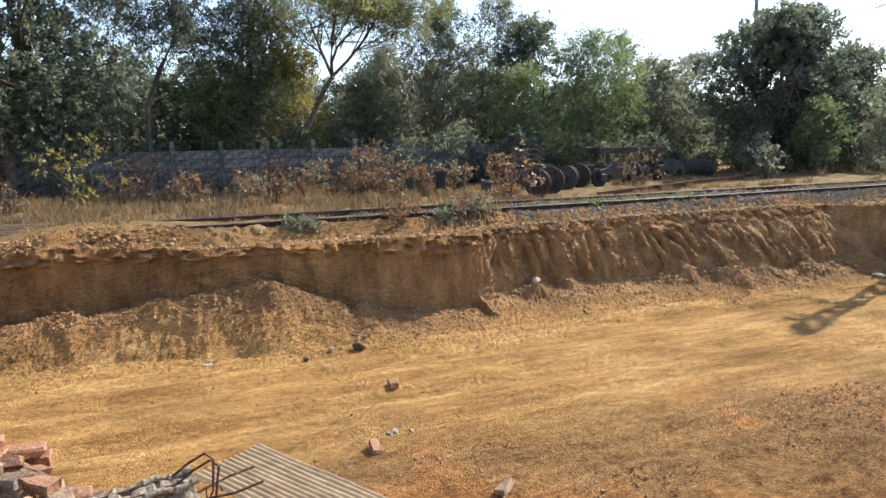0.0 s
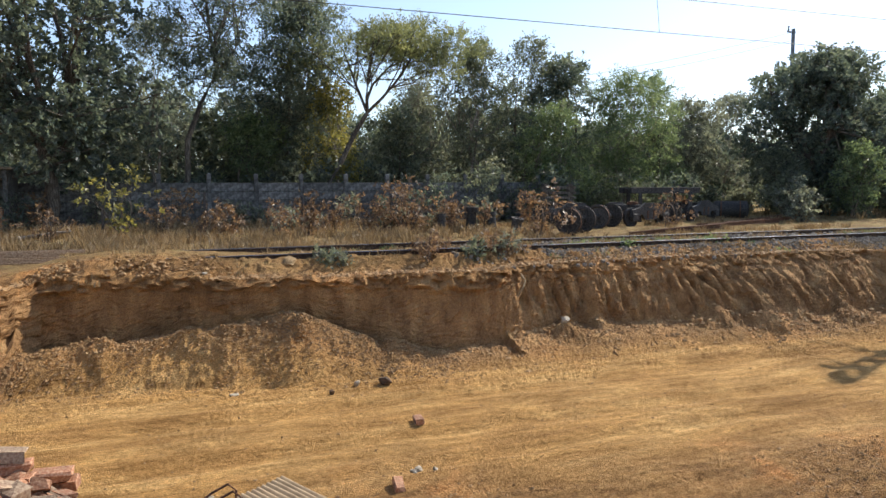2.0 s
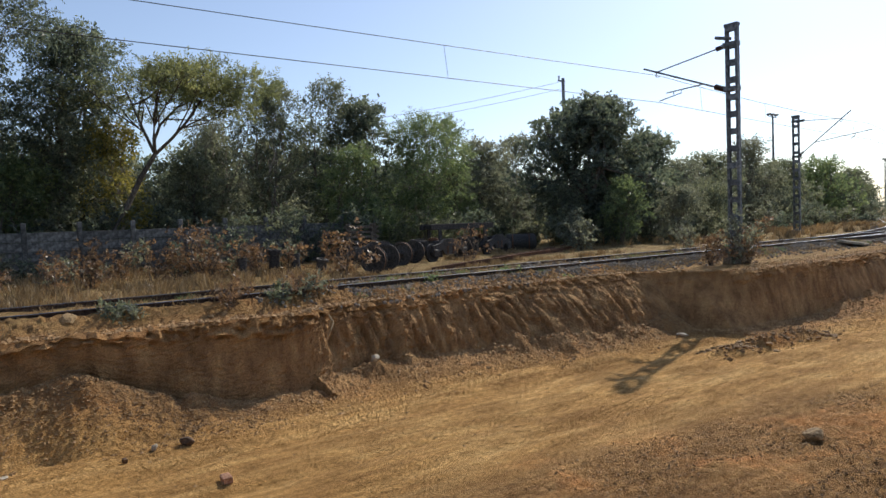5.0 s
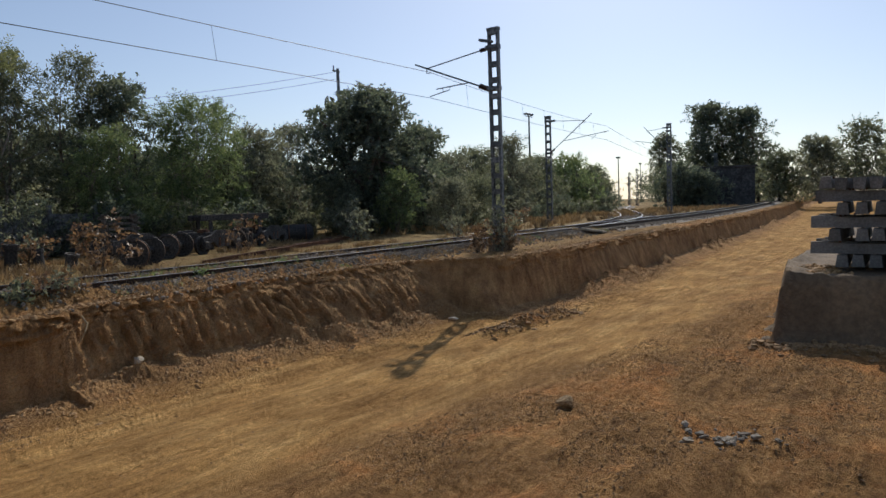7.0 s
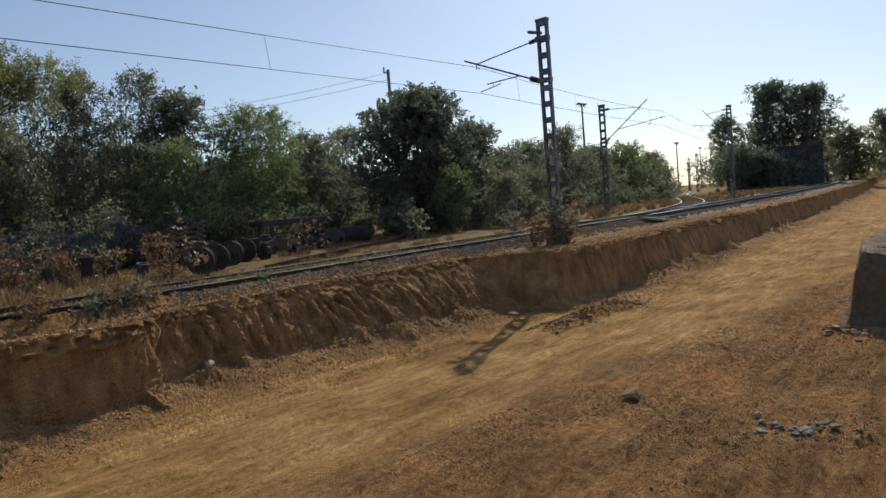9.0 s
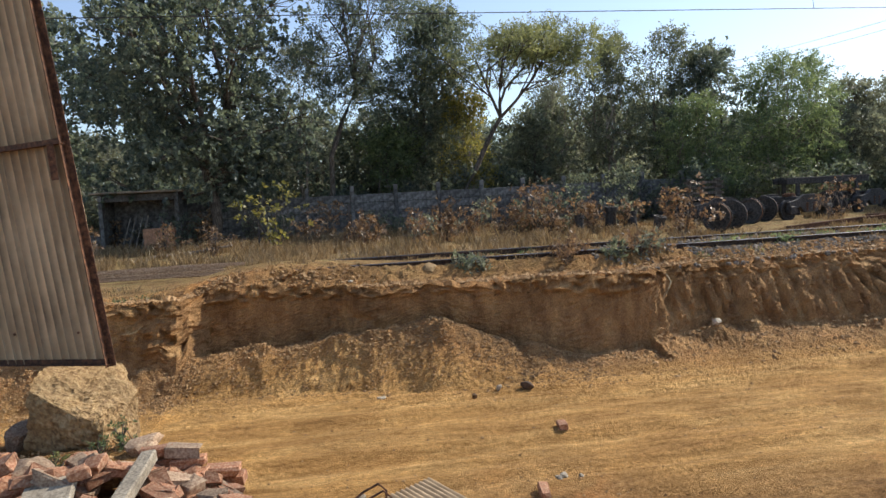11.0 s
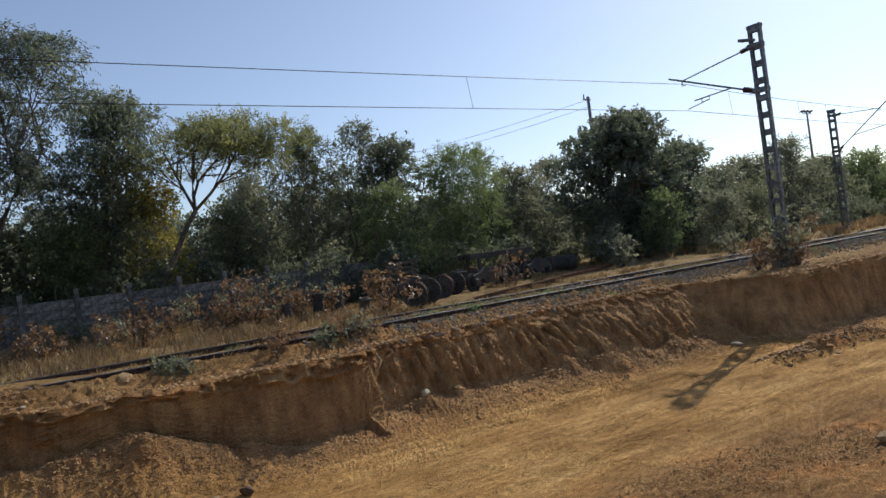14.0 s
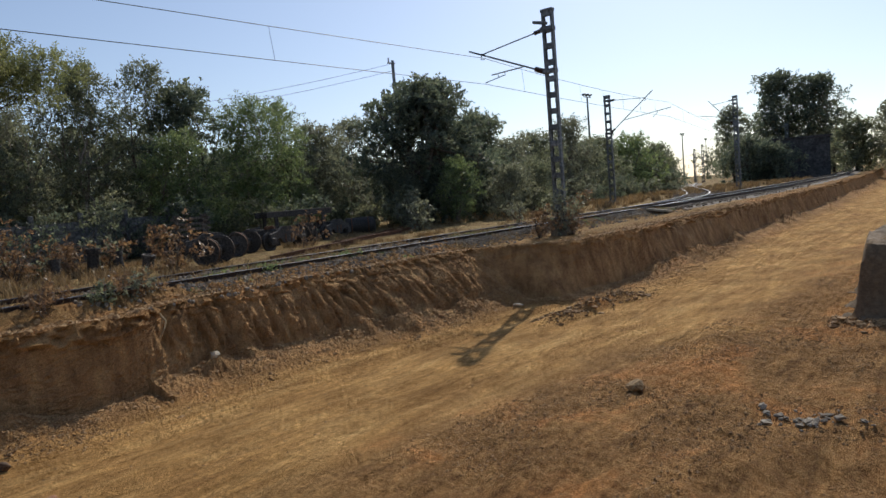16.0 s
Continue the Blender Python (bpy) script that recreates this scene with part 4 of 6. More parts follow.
tree(19.4, 38.6, 1.6, 10.9, 4.6, LEAF_MID, 1000, 0.19, "tall olive-green tree with an uneven top", "spire", trunk=0.14, lean=(0.7, 0), fork=0.3, bottom=0.25, lobes=22, lobe=0.15, twig=3.4, shape=0.4)
tree(21.8, 37.4, 1.6, 9.7, 5.8, LEAF_DARK, 1500, 0.2, "dark dense tree with a pointed top", "spire", trunk=0.2, fork=0.22, bottom=0.1, lobes=26, lobe=0.18, twig=2.6, shape=0.5)
tree(19.0, 34.2, 1.6, 6.2, 4.2, LEAF_LIGHT, 1000, 0.17, "bright green feathery tree above the scrapped wheels", bark=BARK_PALE, trunk=0.12, fork=0.22, bottom=0.12, lobes=20, lobe=0.18, twig=4.0, per=11, shape=0.36, stems=3)
tree(23.9, 34.8, 1.6, 8.5, 5.8, LEAF_LIGHT, 1750, 0.17, "tall fresh green feathery tree above the scrapped wheels", "dome", bark=BARK_PALE, trunk=0.15, fork=0.22, bottom=0.1, lobes=26, lobe=0.17, twig=4.0, per=11, shape=0.36, stems=2)
tree(27.5, 35.9, 1.6, 8.7, 4.0, LEAF_LIGHT, 900, 0.18, "fresh green tree with a loose feathery top", "spire", trunk=0.13, fork=0.25, bottom=0.08, lobes=22, lobe=0.17, twig=4.0, per=11, shape=0.36)
tree(31.8, 38.5, 1.6, 7.8, 5.4, LEAF_GREY, 1200, 0.2, "grey-green tree with a loose crown", trunk=0.15, fork=0.25, bottom=0.06, lobes=24, lobe=0.17, stems=2)
tree(36.6, 40.2, 1.6, 8.5, 5.4, LEAF_GREY, 800, 0.2, "grey-green tree with bare upper twigs", bark=BARK_PALE, trunk=0.15, fork=0.3, bottom=0.1, lobes=26, lobe=0.14, stems=2)
tree(35.7, 31.4, 1.6, 9.9, 9.4, LEAF_DARK, 5000, 0.22, "large round dark mango-like tree with a dense dome", "dome", trunk=0.38, fork=0.2, bottom=0.08, lobes=48, lobe=0.17, twig=1.8, per=10, shape=0.55, flat=0.75)
tree(41.7, 31.4, 1.6, 7.9, 5.4, LEAF_DARK, 1700, 0.22, "dark round-topped tree beside the large dome", "dome", trunk=0.25, fork=0.2, bottom=0.06, lobes=28, lobe=0.18, twig=2.2, shape=0.55)
tree(32.2, 30.6, 1.6, 4.0, 3.0, LEAF_MID, 700, 0.15, "low olive-green thorny tree near the track", trunk=0.08, fork=0.2, bottom=0.1, lobes=16, lobe=0.18, stems=3, shape=0.4)
tree(34.0, 27.6, 1.6, 4.2, 2.8, LEAF_LIGHT, 560, 0.15, "low light green tree in front of the dark dome", trunk=0.08, fork=0.25, bottom=0.15, lobes=14, lobe=0.2, stems=2, shape=0.45)
tree(38.2, 26.6, 1.6, 3.6, 4.0, LEAF_GREY, 650, 0.16, "low dusty shrubby tree near the track", trunk=0.08, fork=0.15, bottom=0.08, lobes=16, lobe=0.19, stems=3, shape=0.4)
tree(43.5, 28.0, 1.6, 4.2, 4.6, LEAF_MID, 750, 0.17, "low spreading shrubby tree near the track", trunk=0.08, fork=0.15, bottom=0.08, lobes=16, lobe=0.19, stems=3, shape=0.4)
tree(47.0, 32.4, 1.6, 6.0, 5.0, LEAF_GREY, 950, 0.2, "dusty tree between the dark dome and the mast", trunk=0.15, fork=0.2, bottom=0.06, lobes=20, lobe=0.18, stems=2)
tree(52.6, 33.8, 1.6, 6.9, 6.4, LEAF_MID, 1100, 0.22, "olive-green tree standing beyond the mast", trunk=0.18, fork=0.2, bottom=0.06, lobes=24, lobe=0.17, stems=2)
tree(60.9, 34.7, 1.6, 8.6, 6.0, LEAF_GREY, 1000, 0.24, "tall tree with a feathery top beyond the mast", "spire", trunk=0.2, fork=0.25, bottom=0.06, lobes=24, lobe=0.16, twig=3.6, shape=0.4)
tree(66.5, 36.0, 1.6, 6.6, 6.2, LEAF_MID, 850, 0.26, "olive tree in the row along the yard", trunk=0.18, fork=0.2, bottom=0.06, lobes=20, lobe=0.18)
tree(72.5, 37.0, 1.6, 7.2, 6.6, LEAF_MID, 850, 0.27, "olive tree in the row along the yard", trunk=0.2, fork=0.22, bottom=0.06, lobes=22, lobe=0.17)
tree(83.7, 38.4, 1.6, 7.9, 8.0, LEAF_LIGHT, 900, 0.3, "pale green tree near the end of the row", trunk=0.2, fork=0.25, bottom=0.06, lobes=24, lobe=0.16)
tree(93.0, 40.2, 1.6, 6.8, 6.6, LEAF_MID, 650, 0.3, "small tree at the end of the row", trunk=0.18, fork=0.25, bottom=0.08, lobes=20, lobe=0.17)
tree(101.0, 41.8, 1.6, 5.4, 5.6, LEAF_GREY, 500, 0.3, "small tree at the end of the row", trunk=0.15, fork=0.2, bottom=0.08, lobes=16, lobe=0.18)
tree(124.3, 31.0, 1.6, 17.6, 9.8, LEAF_DARK, 1500, 0.42, "tall airy tree behind the dark building", "dome", trunk=0.35, fork=0.4, bottom=0.34, lobes=30, lobe=0.15, twig=2.4)
tree(126.3, 25.6, 1.6, 16.4, 8.2, LEAF_DARK, 1100, 0.42, "tall airy tree with open limbs behind the dark building", "dome", trunk=0.3, fork=0.45, bottom=0.34, lobes=26, lobe=0.15, twig=2.4)
tree(118.0, 36.6, 1.6, 12.4, 5.8, LEAF_MID, 600, 0.4, "tall thin tree beside the dark building", trunk=0.25, fork=0.4, bottom=0.25, lobes=22, lobe=0.15, twig=2.6)
for tx, ty, th in ((107, 31.0, 7.2), (108.5, 28.2, 6.0)):
    tree(tx, ty, 1.5, th, 7.0, LEAF_DARK, 600, 0.36, "dark bushy tree in front of the building", "dome", trunk=0.2, fork=0.15, bottom=0.05, lobes=18, lobe=0.2)
for k, (tx, ty, th, tw) in enumerate(((148, 24, 10.3, 9), (149, 17, 12.6, 11), (145, 9.5, 14.8, 12), (145, 1, 15.3, 13), (150, -9, 14.5, 13), (150, -20, 13, 14), (160, 30, 9, 12), (175, 36, 9, 14), (185, 47, 9, 14), (210, 60, 9, 18), (230, 74, 10, 20), (170, 19, 11, 14), (165, 5, 11, 14))):
    tree(tx, ty, 1.4, th, tw, (LEAF_MID, LEAF_GREY)[k % 2], 700, 0.5, "distant tree at the far end of the road", trunk=0.3, fork=0.25, bottom=0.08, lobes=22, lobe=0.18, twig=2.4, group="distant trees")
# trees further back fill the gaps of the wood
for k in range(44):
    bx = -24 + 2.9 * k + rnd.uniform(-1, 1)
    tree(bx, rnd.uniform(42, 50), 1.6, rnd.uniform(5.6, 7.8) + (0.8 if bx < 24 else -0.6), rnd.uniform(5, 7), (LEAF_DARK, LEAF_MID, LEAF_DARK, LEAF_GREY)[k % 4], 620, 0.3, "tree deep in the wood behind the railway", trunk=0.14, fork=0.3, bottom=0.08, lobes=16, lobe=0.22, twig=2.4, group="back row of the wood")
for k in range(34):
    bx = -30 + 4.6 * k + rnd.uniform(-1, 1)
    tree(bx, rnd.uniform(56, 66), 1.6, rnd.uniform(6.5, 9.0), rnd.uniform(8, 10), (LEAF_DARK, LEAF_MID)[k % 2], 480, 0.42, "tree deep in the wood behind the railway", trunk=0.14, fork=0.3, bottom=0.05, lobes=14, lobe=0.24, twig=2.4, group="back row of the wood")


def shrub(x, y, z, height, width, leaf, count, size, label, twig=None, name="shrub", group="undergrowth", shape=0.6, stems=7):
    """Several thin forking stems from one root with leafy twigs towards their ends."""
    t = root(name, pose(x, y, z), label, "shrub", group)
    bm, tips = bmesh.new(), []
    for k in range(stems):
        a, r = rnd.uniform(0, 6.28), rnd.uniform(0.15, 0.5) * width
        grow(bm, (rnd.gauss(0, 0.05 * width), rnd.gauss(0, 0.05 * width), -0.05), (math.cos(a) * r, math.sin(a) * r, height * 0.8), height * rnd.uniform(0.4, 0.62), 0.012 + 0.006 * height, 1, tips, 0.5, 0.2)
    part("branchwork", bm, twig or BARK, t)
    c = [p for p, _ in tips]
    v, q = lobe_sprays([p[:] for p in c], [height * 0.13 * rnd.uniform(0.6, 1.4) for _ in c], max(4, count // 5), size, size * 1.6, 5, shape, 0.25, 1.0)
    v[:, 2] = np.maximum(v[:, 2], 0.03)
    fast_mesh("foliage", v, q, leaf, t)
    return t


# undergrowth behind the wall, and along the yard
for k in range(46):
    bx = -16 + 1.6 * k + rnd.uniform(-0.7, 0.7)
    shrub(bx, rnd.uniform(34.8, 41), 1.6, rnd.uniform(1.6, 3.4), rnd.uniform(2.4, 3.6), (LEAF_DARK, LEAF_MID, LEAF_DARK, LEAF_GREY)[k % 4], 1300, 0.2, "dark leafy shrub under the trees", group="undergrowth")
for k in range(26):
    bx = 28 + 2.6 * k + rnd.uniform(-0.9, 0.9)
    shrub(bx, 27 + 0.13 * (bx - 28) + rnd.uniform(-2.0, 3.0), 1.6, rnd.uniform(1.0, 2.6), rnd.uniform(1.6, 3.0), (LEAF_GREY, LEAF_MID, LEAF_DARK)[k % 3], 1000, 0.16, "dusty shrub beside the railway", group="undergrowth")
for k in range(14):
    bx = -12 + 1.7 * k + rnd.uniform(-0.6, 0.6)
    shrub(bx, rnd.uniform(31.5, 33.4), 1.6, rnd.uniform(0.9, 2.0), rnd.uniform(1.0, 1.8), (LEAF_DARK, LEAF_BROWN, LEAF_GREY)[k % 3], 380, 0.14, "scrubby bush in front of the boundary wall", group="undergrowth")
for k in range(9):
    bx = 12.5 + 1.5 * k + rnd.uniform(-0.5, 0.5)
    shrub(bx, rnd.uniform(31.0, 33.6), 1.6, rnd.uniform(1.6, 2.9), rnd.uniform(1.6, 2.6), (LEAF_DARK, LEAF_MID)[k % 2], 900, 0.16, "scrubby bush behind the scrap iron", group="undergrowth")
# brown dried shrubs along the track
for k in range(20):
    bx = 1.5 + 0.52 * k + rnd.uniform(-0.4, 0.4)
    shrub(bx, rnd.uniform(24.5, 29.0), 1.6, rnd.uniform(0.7, 1.55), rnd.uniform(1.0, 1.6), (LEAF_BROWN, LEAF_BROWN, LEAF_BROWN, LEAF_GREY)[k % 4], 300, 0.13, "shrub with dried reddish-brown leaves", group="dried shrubs")
shrub(11.3, 21.2, 1.6, 1.95, 1.7, LEAF_BROWN, 620, 0.14, "large shrub with dried orange-brown leaves beside the rails", group="dried shrubs")
shrub(7.9, 25.4, 1.6, 2.2, 1.5, LEAF_BROWN, 480, 0.14, "shrub with dried brown leaves behind the rails", group="dried shrubs")
shrub(-2.2, 26.0, 1.6, 2.5, 1.1, LEAF_YELLOW, 300, 0.17, "thin shrub with pale yellow leaves at the fence", group="dried shrubs")
for bx, by, bh in ((-4.5, 26, 1.2), (-1.0, 27, 1.3), (0.4, 26, 1.0), (-6.5, 27, 1.1), (-8.5, 25, 1.2)):
    shrub(bx, by, 1.6, bh, 1.1, LEAF_BROWN, 260, 0.12, "thin dried shrub in the grass", group="dried shrubs")
for bx, by, bh, bl in ((2.75, 14.9, 0.5, LEAF_MID), (3.05, 14.8, 0.42, LEAF_GREY), (5.05, 14.75, 0.75, LEAF_BROWN), (6.25, 14.85, 0.55, LEAF_MID), (6.95, 14.9, 0.8, LEAF_BROWN), (7.2, 14.95, 0.65, LEAF_GREY), (10.7, 15.1, 0.4, LEAF_LIGHT), (13.5, 15.2, 0.42, LEAF_LIGHT), (30.5, 20.5, 1.7, LEAF_GREY), (19.5, 24.5, 1.6, LEAF_BROWN)):
    shrub(bx, by, 1.66, bh, bh * 1.7, bl, 520, 0.085, "low weed growing beside the rails", name="weed", group="weeds by the rails")


for bx, by, bh, bl in ((22.2, 13.2, 1.7, LEAF_GREY), (22.75, 12.95, 1.5, LEAF_BROWN), (23.2, 13.3, 1.3, LEAF_GREY), (21.4, 13.6, 1.0, LEAF_BROWN)):
    shrub(bx, by, 1.62, bh, 0.9, bl, 650, 0.1, "tangled dusty shrub round the foot of the mast", group="shrubs at the mast")


def grass(name, n, x0, x1, y0, y1, h0, h1, material, label, wide=0.012, thin=2.0):
    """Dry blades in tufts."""
    tx, ty = rng.uniform(x0, x1, n // 14), rng.uniform(y0, y1, n // 14)
    ok = vnoise(tx * 0.5, ty * 0.5, 2) ** thin > rng.random(len(tx)) * 0.5
    ok &= ~((tx > -7.6) & (tx < -2.6) & (ty > 17.2) & (ty < 21.6))  # bare where the rods lie
    tx, ty = tx[ok], ty[ok]
    k = rng.integers(0, len(tx), n)
    x, y = tx[k] + rng.normal(0, 0.12, n), ty[k] + rng.normal(0, 0.12, n)
    z = top_z(x, y) - 0.03
    h = rng.uniform(h0, h1, n)
    a = rng.uniform(0, 6.28, n)
    lean = rng.normal(0, 0.3, (n, 2)) * h[:, None]
    w = wide * rng.uniform(0.6, 1.5, n)
    p = np.stack([x, y, z], 1)
    s = np.stack([np.cos(a) * w, np.sin(a) * w, 0 * w], 1)
    mid = p + np.stack([lean[:, 0] * 0.4, lean[:, 1] * 0.4, h * 0.6], 1)
    tip = p + np.stack([lean[:, 0], lean[:, 1], h], 1)
    v = np.stack([p - s, p + s, mid + s * 0.7, tip, mid - s * 0.7], 1).reshape(-1, 3)
    f = np.arange(n * 5).reshape(-1, 5)
    return tagged(fast_mesh(name, v, f, material), label, "grass", kind="stuff")


grass("dry_grass", 42000, -14, 12, 18.0, 33, 0.1, 0.45, STRAW, "tall dry straw-coloured grass behind the rails")
grass("short_grass", 16000, -10, 40, 14.2, 18.5, 0.05, 0.18, STRAW, "short dry grass along the rails")
grass("green_grass", 3500, -6, 40, 14.3, 17.5, 0.05, 0.16, LEAF_LIGHT, "patches of short green grass along the rails", thin=4.0)
grass("scrub_grass", 9000, 9.5, 34, 18.0, 31, 0.08, 0.3, STRAW, "short sparse dry grass among the scrap iron", thin=3.0)
grass("far_grass", 12000, 32, 100, 21, 33, 0.2, 0.6, STRAW, "dry grass along the yard tracks", wide=0.025)


# ---- scrap iron, wall and fence behind the rails ----
def wheel_mesh(parent, m, r=0.47):
    prof = [(0.09, -0.1), (0.1, -0.06), (r * 0.28, -0.05), (r * 0.3, -0.02), (r * 0.78, 0.0), (r * 0.84, -0.06), (r, -0.065), (r * 0.985, 0.05), (r * 1.06, 0.055), (r * 1.06, 0.085), (r * 0.86, 0.09), (r * 0.8, 0.03), (r * 0.32, 0.02), (r * 0.3, 0.08), (0.09, 0.1)]
    return part("wheel", lathe(bmesh.new(), prof, m, 36), RUST_DARK, parent, smooth=False)


def wheelset(x, y, z, turn, r=0.47):
    """Two flanged wheels on an axle, the axle level."""
    w = root("wheelset", pose(x, y, z, 0, 0, turn), "scrapped rusty railway wheelset lying in the weeds", "wheelset", "scrapped wheelsets")
    for s in (-1, 1):
        wh = wheel_mesh(w, pose(s * 0.8, 0, r * 1.06, 0, s * -90, 0), r)
        part("worn_tread", lathe(bmesh.new(), [(r * 1.001, -0.05), (r * 1.004, -0.05), (r * 1.0, 0.04), (r * 0.995, 0.04)], pose(s * 0.8, 0, r * 1.06, 0, s * -90, 0), 36, False), RUST, wh, "worn brown tread")
    part("axle", lathe(bmesh.new(), [(0.06, -1.1), (0.065, -0.92), (0.09, -0.9), (0.08, -0.5), (0.075, 0), (0.08, 0.5), (0.09, 0.9), (0.065, 0.92), (0.06, 1.1)], pose(0, 0, r * 1.06, 0, 90, 0), 16), RUST_DARK, w)
    return w


for wx, wy, wt in ((13.75, 22.75, 39), (16.9, 25.6, 36), (21.6, 27.4, 40), (22.8, 29.0, 44)):
    wheelset(wx, wy, 1.62, wt, 0.5)


def bogie(x, y, z, turn):
    b = root("bogie_frame", pose(x, y, z, 0, 0, turn), "heavy rusted bogie frame dumped beside the wheels", "bogie", "scrapped bogies")
    for s in (-1, 1):
        bm = bmesh.new()
        outline = [(-1.25, 0.45), (-1.2, 0.75), (-0.7, 0.85), (-0.35, 1.05), (0.35, 1.05), (0.7, 0.85), (1.2, 0.75), (1.25, 0.45), (0.95, 0.42), (0.6, 0.55), (0.35, 0.3), (-0.35, 0.3), (-0.6, 0.55), (-0.95, 0.42)]
        lo = [bm.verts.new((px, s * 1.0 - 0.08, pz)) for px, pz in outline]
        hi = [bm.verts.new((px, s * 1.0 + 0.08, pz)) for px, pz in outline]
        bm.faces.new(lo)
        bm.faces.new(hi[::-1])
        for k in range(len(lo)):
            bm.faces.new((lo[k], hi[k], hi[(k + 1) % len(lo)], lo[(k + 1) % len(lo)]))
        part("side_frame", bm, RUST_DARK, b)
        for t in (-1, 1):
            part("axle_box", box(bmesh.new(), (0.34, 0.26, 0.34), pose(t * 1.05, s * 1.02, 0.42), 0.03), RUST_DARK, b)
            bm = bmesh.new()
            for k in range(5):
                lathe(bm, [(0.07, 0), (0.1, 0.015), (0.1, 0.035), (0.07, 0.05)], pose(t * 0.2, s * 1.02, 0.36 + 0.075 * k), 12)
            part("spring", bm, RUST, b)
    part("bolster", box(bmesh.new(), (0.42, 2.1, 0.3), pose(0, 0, 0.8), 0.04), RUST_DARK, b)
    part("centre_plate", lathe(bmesh.new(), [(0.26, 0), (0.26, 0.1), (0.2, 0.1), (0.2, 0.14)], pose(0, 0, 0.95), 20), RUST, b)
    for t in (-1, 1):
        part("axle", tube(bmesh.new(), [(t * 1.05, -1.1, 0.42), (t * 1.05, 1.1, 0.42)], 0.075, 10), RUST_DARK, b)
        for s in (-1, 1):
            wheel_mesh(b, pose(t * 1.05, s * 0.8, 0.42, s * -90, 0, 0), 0.42)
    return b


bogie(19.3, 27.0, 1.62, 14)
bogie(24.4, 29.4, 1.62, 20)
bogie(16.9, 28.8, 1.62, -8)


def drum(x, y, z, turn, r, length):
    d = root("iron_drum", pose(x, y, z + r, 90, 0, turn), "old rounded iron tank lying on its side", "tank")
    part("shell", lathe(bmesh.new(), [(r * 0.5, -length / 2 - 0.12), (r * 0.85, -length / 2 - 0.06), (r, -length / 2), (r, length / 2), (r * 0.85, length / 2 + 0.06), (r * 0.5, length / 2 + 0.12)], Matrix(), 28), RUST_DARK, d, smooth=True)
    for s in (-0.3, 0.3):
        part("hoop", lathe(bmesh.new(), [(r, s * length - 0.03), (r + 0.02, s * length - 0.02), (r + 0.02, s * length + 0.02), (r, s * length + 0.03)], Matrix(), 28, False), RUST, d)
    return d


drum(27.8, 30.0, 1.6, 50, 0.5, 1.6)


def pipe_stub(x, y, z, r, h, tilt):
    bm = lathe(bmesh.new(), [(r * 0.8, 0), (r, 0), (r, h * 0.8), (r * 1.25, h * 0.82), (r * 1.25, h), (r * 0.8, h), (r * 0.78, h * 0.1)], Matrix(), 18)
    ob = part("pipe_stub", bm, RUST_DARK)
    ob.matrix_basis = pose(x, y, z, tilt, tilt * 0.6, 0)
    return tagged(ob, "short flanged iron pipe standing in dry shrubs", "pipe", "scrap pipes")


for sx, sy, sr, sh, st in ((10.6, 25.6, 0.2, 1.0, 4), (11.4, 25.2, 0.17, 0.8, -6), (12.0, 24.4, 0.2, 0.6, 10), (9.4, 25.6, 0.16, 0.75, -4)):
    pipe_stub(sx, sy, 1.62, sr, sh, st)


def iron_bar(x, y, z, turn, length, tilt):
    bm = bmesh.new()
    for w, h, dy, dz in ((0.14, 0.015, 0, 0.0), (0.015, 0.14, 0, 0.07), (0.07, 0.03, 0, 0.14)):
        box(bm, (length, w, h), Matrix.Translation((0, dy, dz)))
    ob = part("scrap_rail", bm, RUST)
    ob.matrix_basis = pose(x, y, z, 0, tilt, turn)
    return tagged(ob, "loose rusty length of rail in the weeds", "scrap iron", "scrap rails")


for k in range(9):
    iron_bar(17 + 1.4 * k + rnd.uniform(-0.5, 0.5), 21.5 + 0.7 * k + rnd.uniform(-0.6, 0.6), 1.7, 15 + rnd.uniform(-9, 9), rnd.uniform(2.5, 4.5), rnd.uniform(-2, 1))

# concrete panel wall
WALL_Y = 34.0
wall = root("boundary_wall", pose(0, WALL_Y, 1.55), "grey precast concrete boundary wall under the trees", "wall", kind="structure")
post_mesh = bpy.data.meshes.new("wall_post")
bm = box(bmesh.new(), (0.2, 0.2, 2.5), Matrix.Translation((0, 0, 1.25)), 0.02)
bm.to_mesh(post_mesh)
bm.free()
post_mesh.materials.append(WALL_GREY)
panel_mesh = bpy.data.meshes.new("wall_panel")
bm = box(bmesh.new(), (1.98, 0.07, 0.4), Matrix(), 0.012)
bm.to_mesh(panel_mesh)
bm.free()
panel_mesh.materials.append(WALL_GREY)
for k in range(20):
    x = -20.6 + 2.15 * k
    ob = new("wall_post", post_mesh)
    ob.parent, ob.matrix_basis = wall, pose(x, 0, 0, 0, rnd.gauss(0, 0.6), 0)
    rows_here = 5 if k not in (4, 5) else 2
    for j in range(rows_here if k < 19 else 0):
        ob = new("wall_panel", panel_mesh)
        ob.parent, ob.matrix_basis = wall, pose(x + 1.07, rnd.gauss(0, 0.008), 0.22 + 0.415 * j, rnd.gauss(0, 0.5), rnd.gauss(0, 0.35), 0)


